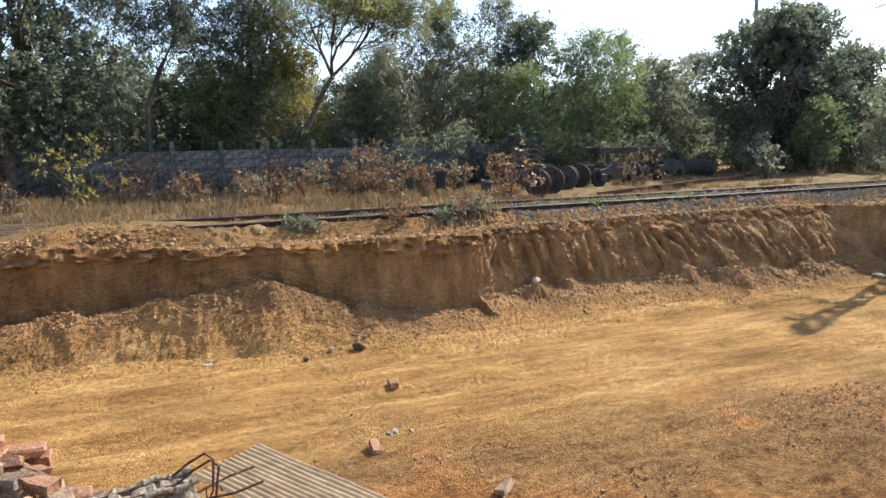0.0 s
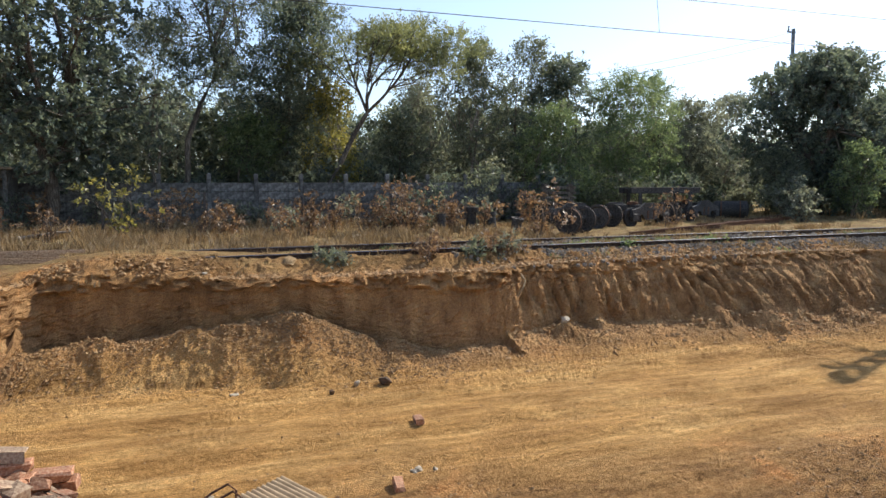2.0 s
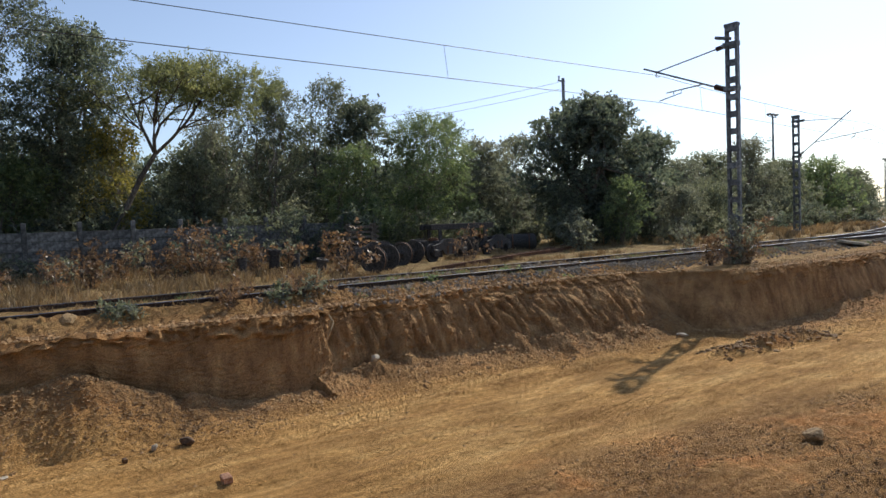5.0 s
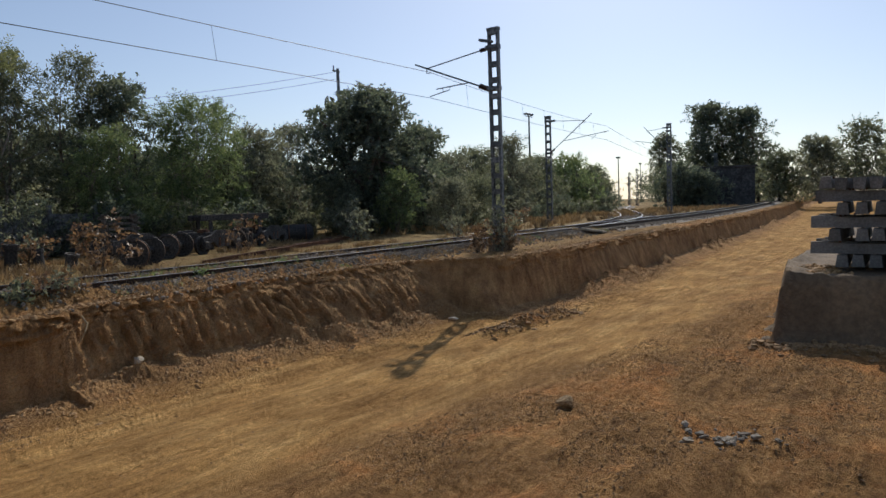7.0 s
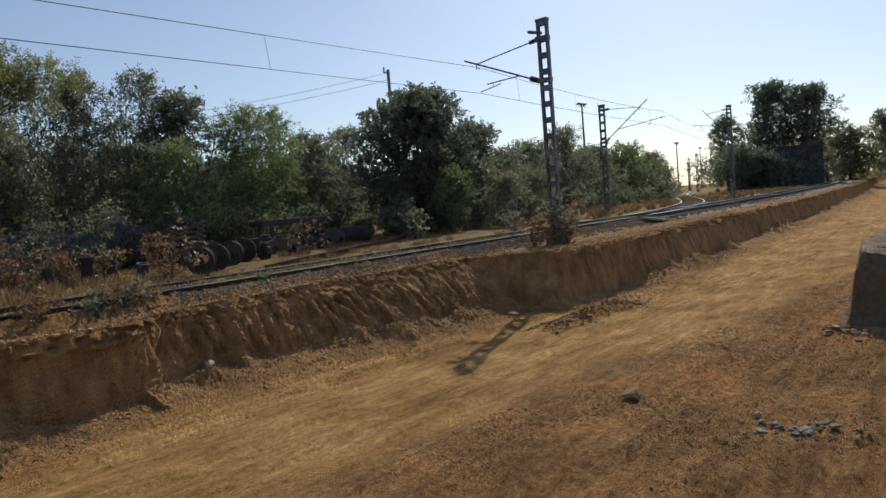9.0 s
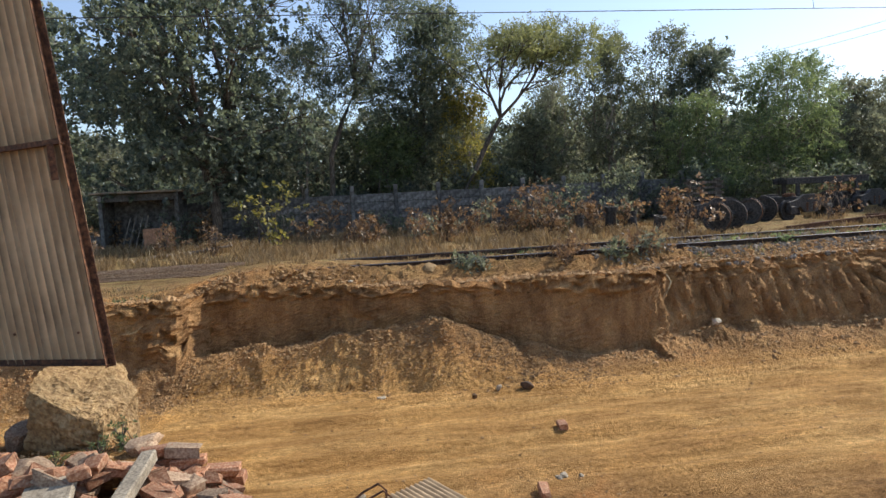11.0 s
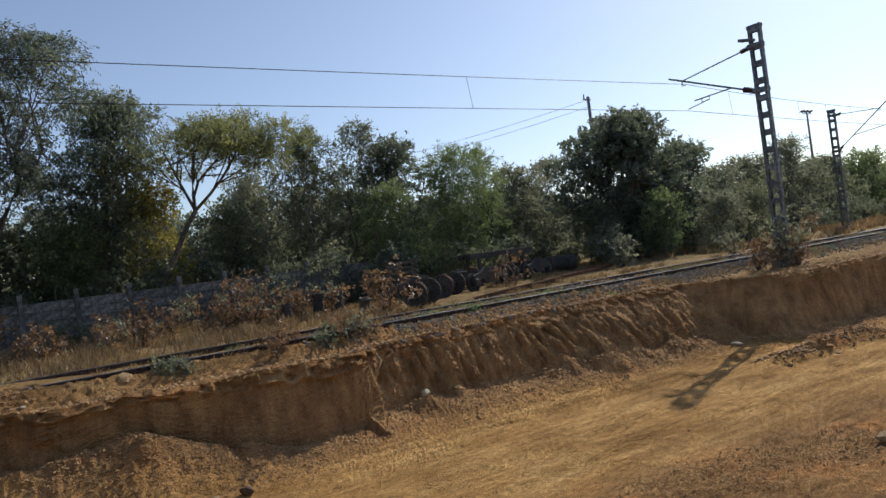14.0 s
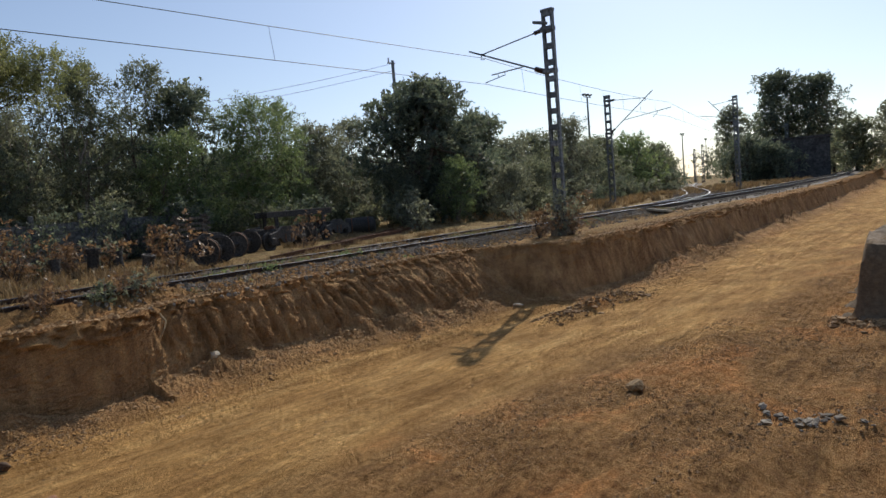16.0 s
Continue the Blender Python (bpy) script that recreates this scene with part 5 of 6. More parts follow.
def wall_shed(x, y, z):
    """A low open-fronted shed built against the boundary wall."""
    h = root("open_shed", pose(x, y, z), "low grey open-fronted shed against the boundary wall", "shed")
    w, d, t = 3.3, 1.7, 2.55
    for sx in (-1, 1):
        part("side_wall", box(bmesh.new(), (0.15, d, t), Matrix.Translation((sx * (w / 2 - 0.075), 0, t / 2)), 0.01), WALL_GREY, h)
        part("front_post", box(bmesh.new(), (0.17, 0.17, t + 0.12), Matrix.Translation((sx * (w / 2 - 0.08), -d / 2 - 0.09, t / 2 - 0.06)), 0.015), WALL_GREY, h)
    part("back_wall", box(bmesh.new(), (w - 0.3, 0.12, t), Matrix.Translation((0, d / 2 - 0.07, t / 2))), WALL_GREY, h)
    part("low_wall", box(bmesh.new(), (w * 0.42, 0.12, 1.0), Matrix.Translation((w * 0.22, -d / 2 + 0.08, 0.5)), 0.015), BRICK, h, "low red brick wall")
    part("beam", box(bmesh.new(), (w - 0.36, 0.14, 0.3), Matrix.Translation((0, -d / 2 + 0.08, t - 0.16)), 0.012), WALL_GREY, h)
    roof = box(bmesh.new(), (w + 0.5, d + 0.7, 0.09), Matrix.Translation((0, -0.1, t + 0.06)), 0.015)
    bmesh.ops.subdivide_edges(roof, edges=roof.edges[:], cuts=3, use_grid_fill=True)
    for v in roof.verts:
        v.co.z += 0.05 * noise.noise(v.co * 1.7)
    part("roof", roof, CONCRETE_DARK, h, "sagging weathered roof slab")
    for k in range(4):
        part("leaning_pole", tube(bmesh.new(), [(-0.9 + 0.28 * k, -d / 2 - 0.1, 0.0), (-0.5 + 0.25 * k, -d / 2 + 0.3, 1.5 + 0.1 * (k % 2))], 0.03, 6), BARK_PALE, h)
    return h


wall_shed(-8.35, 32.6, 1.6)

# planks piled crosswise behind the wheels
for k in range(16):
    for j in range(2):
        bm = box(bmesh.new(), (1.7, 0.24, 0.12), Matrix(), 0.012)
        ob = part("plank", bm, BARK)
        cross = k % 2
        ob.matrix_basis = pose(17.0, 29.9, 1.66, 0, 0, -28) @ pose(0 if not cross else -0.6 + 1.2 * j, 0 if cross else -0.6 + 1.2 * j, 0.121 * k, 0, 0, 90 * cross + rnd.gauss(0, 2))
        tagged(ob, "weathered timber plank in a crosswise pile", "plank", "piled planks")


def wagon_frame(x, y, z, turn):
    """A stripped wagon underframe propped on short legs."""
    w = root("wagon_underframe", pose(x, y, z, 0, 0, turn), "dark stripped wagon underframe propped behind the scrap", "wagon frame")
    for s in (-1, 1):
        part("side_sill", box(bmesh.new(), (3.6, 0.12, 0.3), Matrix.Translation((0, s * 0.8, 1.6)), 0.015), RUST_DARK, w)
    for k in range(4):
        part("cross_member", box(bmesh.new(), (0.12, 1.46, 0.22), Matrix.Translation((-1.5 + k, 0, 1.58)), 0.012), RUST_DARK, w)
    for sx in (-1, 1):
        for s in (-1, 1):
            part("leg", box(bmesh.new(), (0.16, 0.16, 1.46), Matrix.Translation((sx * 1.3, s * 0.8, 0.72)), 0.012), RUST_DARK, w)
    return w


wagon_frame(22.6, 29.4, 1.6, -14)


def fence_post(x, y, h, tilt):
    bm = bmesh.new()
    box(bm, (0.075, 0.012, h), Matrix.Translation((0, 0, h / 2)))
    box(bm, (0.012, 0.075, h), Matrix.Translation((-0.032, 0.037, h / 2)))
    ob = part("fence_post", bm, RUST_DARK)
    ob.matrix_basis = pose(x, y, 1.55, 0, tilt, rnd.uniform(-20, 20))
    return tagged(ob, "dark angle-iron fence post in dry grass", "fence post", "fence posts")


for px, py, ph, pt in ((-2.95, 27.5, 1.72, 1.5), (0.55, 27.5, 1.72, 0.5), (-6.5, 27.8, 1.6, -2), (4.2, 27.8, 1.5, 2), (8.0, 28.0, 1.5, -1)):
    fence_post(px, py, ph, pt)

# rusty rods laid side by side where the rails end
for k in range(9):
    y = 17.7 + 0.42 * k
    bm = tube(bmesh.new(), [(-2.1 + rnd.uniform(-0.3, 0.3), 0, 0), (0, rnd.gauss(0, 0.03), 0.02), (2.1 + rnd.uniform(-0.3, 0.3), 0, 0)], 0.023, 6)
    ob = part("iron_rod", bm, ROD)
    ob.matrix_basis = pose(-5.1 + 0.05 * k, y, float(top_z(np.array([-5.0]), np.array([y]))[0]) + 0.11, 0, 0, rnd.uniform(-3, 3) + 2)
    tagged(ob, "rusty iron rod laid flat on the soil", "iron rod", "rusty rods")
for k, (lx, ly, lz, lt, ll) in enumerate(((-5.4, 26.4, 1.7, 14, 2.6), (-5.0, 26.7, 1.72, 10, 2.3))):
    ob = part("log", tube(bmesh.new(), [(-ll / 2, 0, 0), (0, 0.05, 0.06), (ll / 2, 0, 0.22)], [0.06, 0.055, 0.04], 8), BARK_PALE)
    ob.matrix_basis = pose(lx, ly, lz, 0, 0, lt)
    tagged(ob, "thin cut pole lying in dry grass", "log", "cut poles")


# ---- sleepers stacked on the earth block ----
def concrete_sleeper(x, y, z, turn, length=2.6, flip=False):
    """A prestressed sleeper: wider at its foot, waisted in the middle, with two rail seats."""
    bm = bmesh.new()
    prof = []
    for s, w, h in ((-0.5, 0.14, 0.28), (-0.38, 0.14, 0.29), (-0.2, 0.12, 0.24), (0.2, 0.12, 0.24), (0.38, 0.14, 0.29), (0.5, 0.14, 0.28)):
        prof.append([bm.verts.new((s * length, a * w, b * h)) for a, b in ((-1, 0), (1, 0), (0.72, 1), (-0.72, 1))])
    for a, b in zip(prof, prof[1:]):
        for k in range(4):
            bm.faces.new((a[k], b[k], b[(k + 1) % 4], a[(k + 1) % 4]))
    bm.faces.new(prof[0])
    bm.faces.new(prof[-1][::-1])
    body = part("concrete_sleeper", bm, SLEEPER)
    body.matrix_basis = pose(x, y, z + (0.25 if flip else 0), 180 if flip else 0, 0, turn)
    for s in (-0.32, 0.32):
        for t in (-0.06, 0.06):
            part("rail_clip", box(bmesh.new(), (0.05, 0.04, 0.09), Matrix.Translation((s * length + t * 2.4, 0, 0.26)), 0.008), RUST, body, "rusty cast clip")
    return tagged(body, "grey concrete railway sleeper in a crosswise stack", "railway sleeper", "stacked sleepers")


BLOCK_TOP = 1.66
for layer in range(7):
    z = BLOCK_TOP + 0.02 + 0.31 * layer
    if layer % 2 == 0:
        for k in range(6 if layer < 6 else 4):
            concrete_sleeper(20.0 + rnd.uniform(-0.1, 0.1), 1.75 - 0.4 * k + rnd.uniform(-0.05, 0.05), z, rnd.uniform(-2, 2), flip=layer == 6)
    else:
        for k in range(4):
            concrete_sleeper(18.95 + 0.62 * k, 0.95 + rnd.uniform(-0.12, 0.18), z, 90 + rnd.uniform(-2, 2))
concrete_sleeper(20.0, 2.05, BLOCK_TOP + 0.03 + 0.31 * 6, 1)


# ---- far hut ----
def hut(x, y, z, turn):
    h = root("trackside_hut", pose(x, y, z, 0, 0, turn), "dark trackside building with a flat roof", "building")
    w, d, t = 12.0, 8.0, 6.2
    dark = grainy("dark sheet cladding", (0.03, 0.032, 0.034), (0.06, 0.062, 0.064), (0.1, 0.1, 0.1), 3)
    part("wall", box(bmesh.new(), (w, 0.3, t), Matrix.Translation((0, -d / 2, t / 2))), dark, h)
    part("wall", box(bmesh.new(), (w, 0.3, t), Matrix.Translation((0, d / 2, t / 2))), dark, h)
    part("wall", box(bmesh.new(), (0.3, d - 0.3, t), Matrix.Translation((-w / 2 + 0.15, 0, t / 2))), dark, h)
    part("wall", box(bmesh.new(), (0.3, d - 0.3, t), Matrix.Translation((w / 2 - 0.15, 0, t / 2))), dark, h)
    part("roof", box(bmesh.new(), (w + 0.8, d + 0.8, 0.25), Matrix.Translation((0, 0, t + 0.125)), 0.03), dark, h)
    return h


hut(117.0, 29.0, 1.4, -72)


# ---- loose earth ----
ICO = bmesh.new()
bmesh.ops.create_icosphere(ICO, subdivisions=1, radius=1)
ICO_V = np.array([v.co[:] for v in ICO.verts])
ICO_F = np.array([[v.index for v in f.verts] for f in ICO.faces])
ICO.free()


OCTA_V = np.array([(1, 0, 0), (-1, 0, 0), (0, 1, 0), (0, -1, 0), (0, 0, 1), (0, 0, -1)], float) * 1.15
OCTA_F = np.array([(0, 2, 4), (2, 1, 4), (1, 3, 4), (3, 0, 4), (2, 0, 5), (1, 2, 5), (3, 1, 5), (0, 3, 5)])


def scatter(name, x, y, z, size, material, label, crumbs=False):
    """Many rough lumps joined into one heap of stuff."""
    n = len(x)
    turn = rng.uniform(0, 6.28, n)
    shape_v, shape_f = (OCTA_V, OCTA_F) if crumbs else (ICO_V, ICO_F)
    c_n = len(shape_v)
    v = shape_v[None] * rng.uniform(0.45, 1.4, (n, c_n, 1)) * np.stack([rng.uniform(0.7, 1.3, n), rng.uniform(0.7, 1.3, n), rng.uniform(0.5, 0.9, n)], 1)[:, None]
    c, s = np.cos(turn)[:, None], np.sin(turn)[:, None]
    v = np.stack([v[..., 0] * c - v[..., 1] * s, v[..., 0] * s + v[..., 1] * c, v[..., 2]], -1)
    v = v * size[:, None, None] + np.stack([x, y, z + size * 0.08], 1)[:, None]
    f = shape_f[None] + c_n * np.arange(n)[:, None, None]
    return tagged(fast_mesh(name, v.reshape(-1, 3), f.reshape(-1, 3), material), label, "loose earth", kind="stuff")


n = 52000
cx = rng.uniform(-9, 5, n)
cy = np.interp(cx, BASE_X, BASE_Y) - np.abs(rng.normal(0, 0.75, n))
scatter("heap_clods", cx, cy, near_z(cx, cy), 0.006 + 0.026 * rng.random(n) ** 6, CLOD, "crumbled clods on the spoil heaps", True)
n = 10000
cx = rng.uniform(5, 34, n)
cy = np.interp(cx, BASE_X, BASE_Y) - np.abs(rng.normal(0, 0.7, n)) + 0.1
scatter("toe_clods", cx, cy, near_z(cx, cy), 0.01 + 0.05 * rng.random(n) ** 6, CLOD, "fallen clods along the foot of the cut", True)
n = 110000
cx, cy = rng.uniform(-4, 17, n), rng.uniform(0.5, 8.0, n)
ok = (vnoise(cx * 0.7, cy * 1.3, 3) > 0.3 + 0.4 * rng.random(n)) & (cy < 7.6 - 0.12 * cx) & (np.hypot(cx, cy) > 2.5)
cx, cy = cx[ok], cy[ok]
scatter("near_clods", cx, cy, near_z(cx, cy), 0.004 + 0.02 * rng.random(len(cx)) ** 4, CLOD, "crumbled brown clods on the rough ground", True)
n = 15000
cx = rng.uniform(-10, 40, n)
cy = np.interp(cx, LIP_X, LIP_Y) + 0.35 * fbm(cx * 0.9, cx * 0 + 3.3, 4, 1) + np.abs(rng.normal(0, 0.3, n)) + 0.02
scatter("lip_clods", cx, cy, top_z(cx, cy) + 0.03, 0.01 + 0.055 * rng.random(n) ** 6, CLOD, "loose clods along the edge of the cut")
n = 1100
cx = rng.uniform(14.8, 19.8, n)
cy = 9.3 - 0.1 * (cx - 17.3) + rng.normal(0, 0.22, n)
scatter("berm_clods", cx, cy, near_z(cx, cy), 0.012 + 0.07 * rng.random(n) ** 5, CLOD, "clods spilt on the road below the mast")
n = 15000
cx = rng.uniform(8.0, 34, n)
cy = 15.0 - np.abs(rng.normal(0, 0.3, n))
cy = np.maximum(cy, np.interp(cx, LIP_X, LIP_Y) + 0.15)
scatter("loose_ballast", cx, cy, top_z(cx, cy) + 0.01, 0.014 + 0.022 * rng.random(n) ** 2, BALLAST, "grey ballast stones beside the near rail", True)
n = 5000
cx, cy = rng.uniform(-5, 30, n), rng.uniform(6.5, 13, n)
scatter("road_pebbles", cx, cy, near_z(cx, cy), 0.004 + 0.022 * rng.random(n) ** 6, CLOD, "small stones on the dirt road", True)

n = 1800
cx = 16.95 - np.abs(rng.normal(0, 0.5, n))
cy = rng.uniform(-4, 3.3, n)
scatter("block_clods", cx, cy, near_z(cx, cy), 0.015 + 0.09 * rng.random(n) ** 4, CLOD, "fallen clods at the foot of the earth block")
n = 500
cx, cy = 17.9 + np.abs(rng.normal(0, 0.9, n)), 2.75 - np.abs(rng.normal(0, 0.5, n))
scatter("rim_clods", cx, cy, 0 * cx + 1.56, 0.02 + 0.09 * rng.random(n) ** 3, CLOD, "clods on the rim of the earth block")


def lump(name, x, y, z, size, material, label, category, seed, detail=2, rough=0.25, group="", sink=0.3, flat=(1, 1, 1)):
    """One angular stone."""
    bm = bmesh.new()
    bmesh.ops.create_icosphere(bm, subdivisions=detail, radius=1)
    off = Vector((seed * 3.1, seed * 1.7, seed * 0.9))
    r = random.Random(int(seed * 10))
    cuts = [(Vector((r.gauss(0, 1), r.gauss(0, 1), r.gauss(0, 1))).normalized(), r.uniform(0.55, 0.85)) for _ in range(9)]
    for v in bm.verts:
        d = v.co.normalized()
        v.co = d * (1 + rough * noise.noise(d * 1.3 + off) * 2 + rough * 0.5 * noise.noise(d * 3.5 + off) + rough * 0.3 * noise.noise(d * 8 + off))
        for n, c in cuts:
            over = v.co.dot(n) - c
            if over > 0:
                v.co -= n * over * 0.9
        v.co = Vector((v.co.x * flat[0], v.co.y * flat[1], v.co.z * flat[2])) * size
    ob = part(name, bm, material)
    ob.matrix_basis = pose(x, y, z + size * flat[2] * (1 - sink), 0, 0, seed * 40)
    return tagged(ob, label, category, group)


def ground_at(x, y):
    return float(near_z(np.array([x]), np.array([y]))[0])


lump("stone", 3.12, 11.4, ground_at(3.12, 11.4), 0.115, SHADED_CLOD, "shaded brown clod lying on the road", "stone", 3, flat=(1.2, 0.8, 0.8), group="stones on the road")
lump("stone", 2.65, 11.55, ground_at(2.65, 11.55), 0.06, WHITE_STONE, "small pale stone lying on the road", "stone", 4, group="stones on the road")
lump("stone", 2.15, 11.25, ground_at(2.15, 11.25), 0.06, SHADED_CLOD, "small brown stone lying on the road", "stone", 5, group="stones on the road")
lump("stone", 0.6, 11.8, ground_at(0.6, 11.8), 0.07, WHITE_STONE, "small pale stone lying on the road", "stone", 14, flat=(1.6, 0.9, 0.4), group="stones on the road")
lump("stone", 7.75, 13.2, ground_at(7.75, 13.2), 0.14, WHITE_STONE, "pale stone at the foot of the cut", "stone", 6, flat=(1.1, 0.8, 0.7), group="stones on the road")
lump("stone", 16.7, 11.5, ground_at(16.7, 11.5), 0.12, WHITE_STONE, "pale stone at the foot of the cut", "stone", 7, flat=(1.4, 0.8, 0.6), group="stones on the road")
lump("stone", 12.6, 13.3, ground_at(12.6, 13.3), 0.09, WHITE_STONE, "small pale stone at the foot of the cut", "stone", 8, group="stones on the road")
lump("stone", 10.2, 4.87, ground_at(10.2, 4.87), 0.17, ROCK, "flat yellowish stone on rough ground", "stone", 9, flat=(1.3, 0.9, 0.6), group="stones on the road")
lump("stone", 1.95, 14.85, 1.68, 0.24, ROCK, "rounded yellowish stone beside the rails", "stone", 11, flat=(1, 0.8, 0.9), group="stones by the rails")
lump("stone", 5.7, 24.2, 1.62, 0.13, WHITE_STONE, "pale stone in the dry grass", "stone", 12, flat=(1.4, 0.8, 0.7), group="stones by the rails")
for k in range(60):
    gx, gy = 9.8 + rnd.gauss(0, 0.22), 2.2 + rnd.gauss(0, 0.26)
    lump("rubble_lump", gx, gy, ground_at(gx, gy), 0.018 + 0.06 * rnd.random() ** 2.5, GREY_RUBBLE, "grey lump of broken concrete", "rubble", 20 + k, rough=0.4, group="grey rubble heap", flat=(1.3, 0.9, 0.65))
for k in range(5):
    gx, gy = 2.55 + rnd.gauss(0, 0.1), 7.8 + rnd.gauss(0, 0.06)
    lump("rubble_lump", gx, gy, ground_at(gx, gy), rnd.uniform(0.03, 0.06), GREY_RUBBLE, "grey lump of broken concrete", "rubble", 40 + k, rough=0.4, group="small grey rubble heap", flat=(1.3, 0.9, 0.6))


def boulder():
    """A blocky mass of hard earth with a sloping broken top and ragged faces."""
    bm = box(bmesh.new(), (2, 2, 2))
    bmesh.ops.subdivide_edges(bm, edges=bm.edges[:], cuts=34, use_grid_fill=True)
    cuts = [(Vector((0.42, -0.38, 0.85)), 0.52), (Vector((0.95, -0.35, 0.1)), 0.88), (Vector((-0.22, -0.98, -0.1)), 0.86), (Vector((-0.98, -0.1, 0.15)), 0.92), (Vector((0.5, -0.8, 0.0)), 0.98), (Vector((0.1, -0.6, -0.75)), 1.0), (Vector((0.85, -0.1, 0.62)), 0.8)]
    for v in bm.verts:
        p = v.co.copy()
        for n, c in cuts:
            n = n.normalized()
            over = p.dot(n) - c
            if over > 0:
                p -= n * over * 0.96
        d = p.normalized()
        rag = 0.1 * noise.noise(p * 1.5) + 0.09 * noise.noise(p * 3.3 + Vector((3, 1, 0))) - 0.08 * abs(noise.noise(p * 6.1)) + 0.035 * noise.noise(p * 15) + 0.02 * noise.noise(p * 33)
        p += d * rag
        v.co = Vector((p.x * 0.4, p.y * 0.36, p.z * 0.41))
    ob = part("boulder", bm, ROCK)
    ob.matrix_basis = pose(-2.44, 6.72, ground_at(-2.42, 6.7) + 0.3, 0, 2, -4)
    return tagged(ob, "large ochre earth boulder with ragged faces beside brick rubble", "boulder")


boulder()
slab = part("concrete_slab", box(bmesh.new(), (1.6, 1.1, 0.12), Matrix(), 0.02), CONCRETE)
slab.matrix_basis = pose(34.2, 14.4, 1.82, 9, 3, 15)
tagged(slab, "thin concrete slab lying beside the track", "slab")


# ---- brick rubble and sheets at the terrace edge ----
def brick_mesh(kind, seed):
    r = random.Random(seed)
    length = {0: 0.228, 1: 0.15, 2: 0.115}[kind]
    bm = box(bmesh.new(), (length, 0.108, 0.072), Matrix(), 0.006)
    for v in bm.verts:
        if kind and v.co.x > 0:  # broken end
            v.co.x += r.uniform(-0.035, 0.02)
        v.co += Vector((r.uniform(-1, 1), r.uniform(-1, 1), r.uniform(-1, 1))) * 0.008
    worn = Vector((r.choice((-1, 1)) * length / 2, r.choice((-1, 1)) * 0.054, r.choice((-1, 1)) * 0.036))
    for v in bm.verts:
        near = (v.co - worn).length
        if near < 0.05:  # a knocked-off corner
            v.co -= worn * 0.32 * r.uniform(0.6, 1.2)
    bm.transform(Matrix.Scale(1.1, 4))
    me = bpy.data.meshes.new("brick")
    bm.to_mesh(me)
    bm.free()
    me.materials.append((BRICK, BRICK_PALE)[seed % 5 in (0, 3)])
    return me


BRICKS = [brick_mesh(k % 3, k) for k in range(12)]


def brick(x, y, z, rx, ry, rz, which, label="broken red brick with old mortar in a rubble heap", group="brick rubble"):
    ob = new("brick", BRICKS[which])
    ob.matrix_basis = pose(x, y, z, rx, ry, rz)
    return tagged(ob, label, "brick", group)


for k in range(230):
    u = rnd.random()
    bx = -0.5 - 3.2 * u
    by = rnd.uniform(4.05 - 0.5 * (u > 0.4), 5.45) + 0.2 * u
    e = ground_at(bx, by)
    heap = 0.36 * max(0, 1 - ((by - 4.35 - 0.3 * u) / 0.8) ** 2) * min(1, (-0.45 - bx) * 2.5)
    brick(bx, by, e + 0.03 + heap * rnd.random(), rnd.gauss(0, 17), rnd.gauss(0, 16), rnd.uniform(0, 180), rnd.randrange(12))
for j in range(4):  # loosely stacked courses
    for i in range(2 + (j < 2)):
        bx, by = -1.42 + 0.25 * i + rnd.gauss(0, 0.02), 5.25 + rnd.gauss(0, 0.03)
        brick(bx, by, ground_at(-1.3, 5.25) + 0.03 + 0.088 * j, rnd.gauss(0, 4), rnd.gauss(0, 4), rnd.gauss(0, 9), (0, 3, 6, 9)[(i + j) % 4])
for bx, by, which in ((2.29, 5.25, 1), (2.17, 7.4, 6), (3.05, 9.35, 9), (6.95, 1.77, 0), (-0.55, 4.75, 3), (-0.62, 4.6, 5), (3.05, 5.85, 3)):
    brick(bx, by, ground_at(bx, by) + 0.04, rnd.gauss(0, 8), rnd.gauss(0, 8), rnd.uniform(0, 90), which, "single broken brick lying on bare ground", "scattered bricks")

for k in range(26):
    bx, by = rnd.uniform(-3.6, -0.7), rnd.uniform(4.2, 6.1)
    if by > 5.3 and bx > -2.6:
        by -= 0.9
    lump("masonry_lump", bx, by, ground_at(bx, by) + 0.12 * rnd.random(), rnd.uniform(0.07, 0.15), (BRICK_PALE, BRICK, ROCK)[k % 3], "broken lump of mortar and brick in the rubble", "rubble", 80 + k, group="masonry lumps", flat=(1.2, 0.9, 0.75))


for k, (bx, by, bs) in enumerate(((-2.55, 4.95, 0.2), (-2.2, 5.0, 0.19), (-2.85, 4.75, 0.17), (-1.75, 5.0, 0.13), (-2.95, 6.75, 0.2), (-3.8, 6.9, 0.24), (-0.95, 5.9, 0.12), (-1.75, 6.15, 0.13))):
    lump("masonry_lump", bx, by, ground_at(bx, by) + 0.02, bs, (BRICK_PALE, BRICK_PALE, BRICK)[k % 3], "large broken lump of mortared brickwork", "rubble", 120 + k, detail=3, rough=0.2, group="masonry lumps", flat=(1.25, 0.9, 0.8))


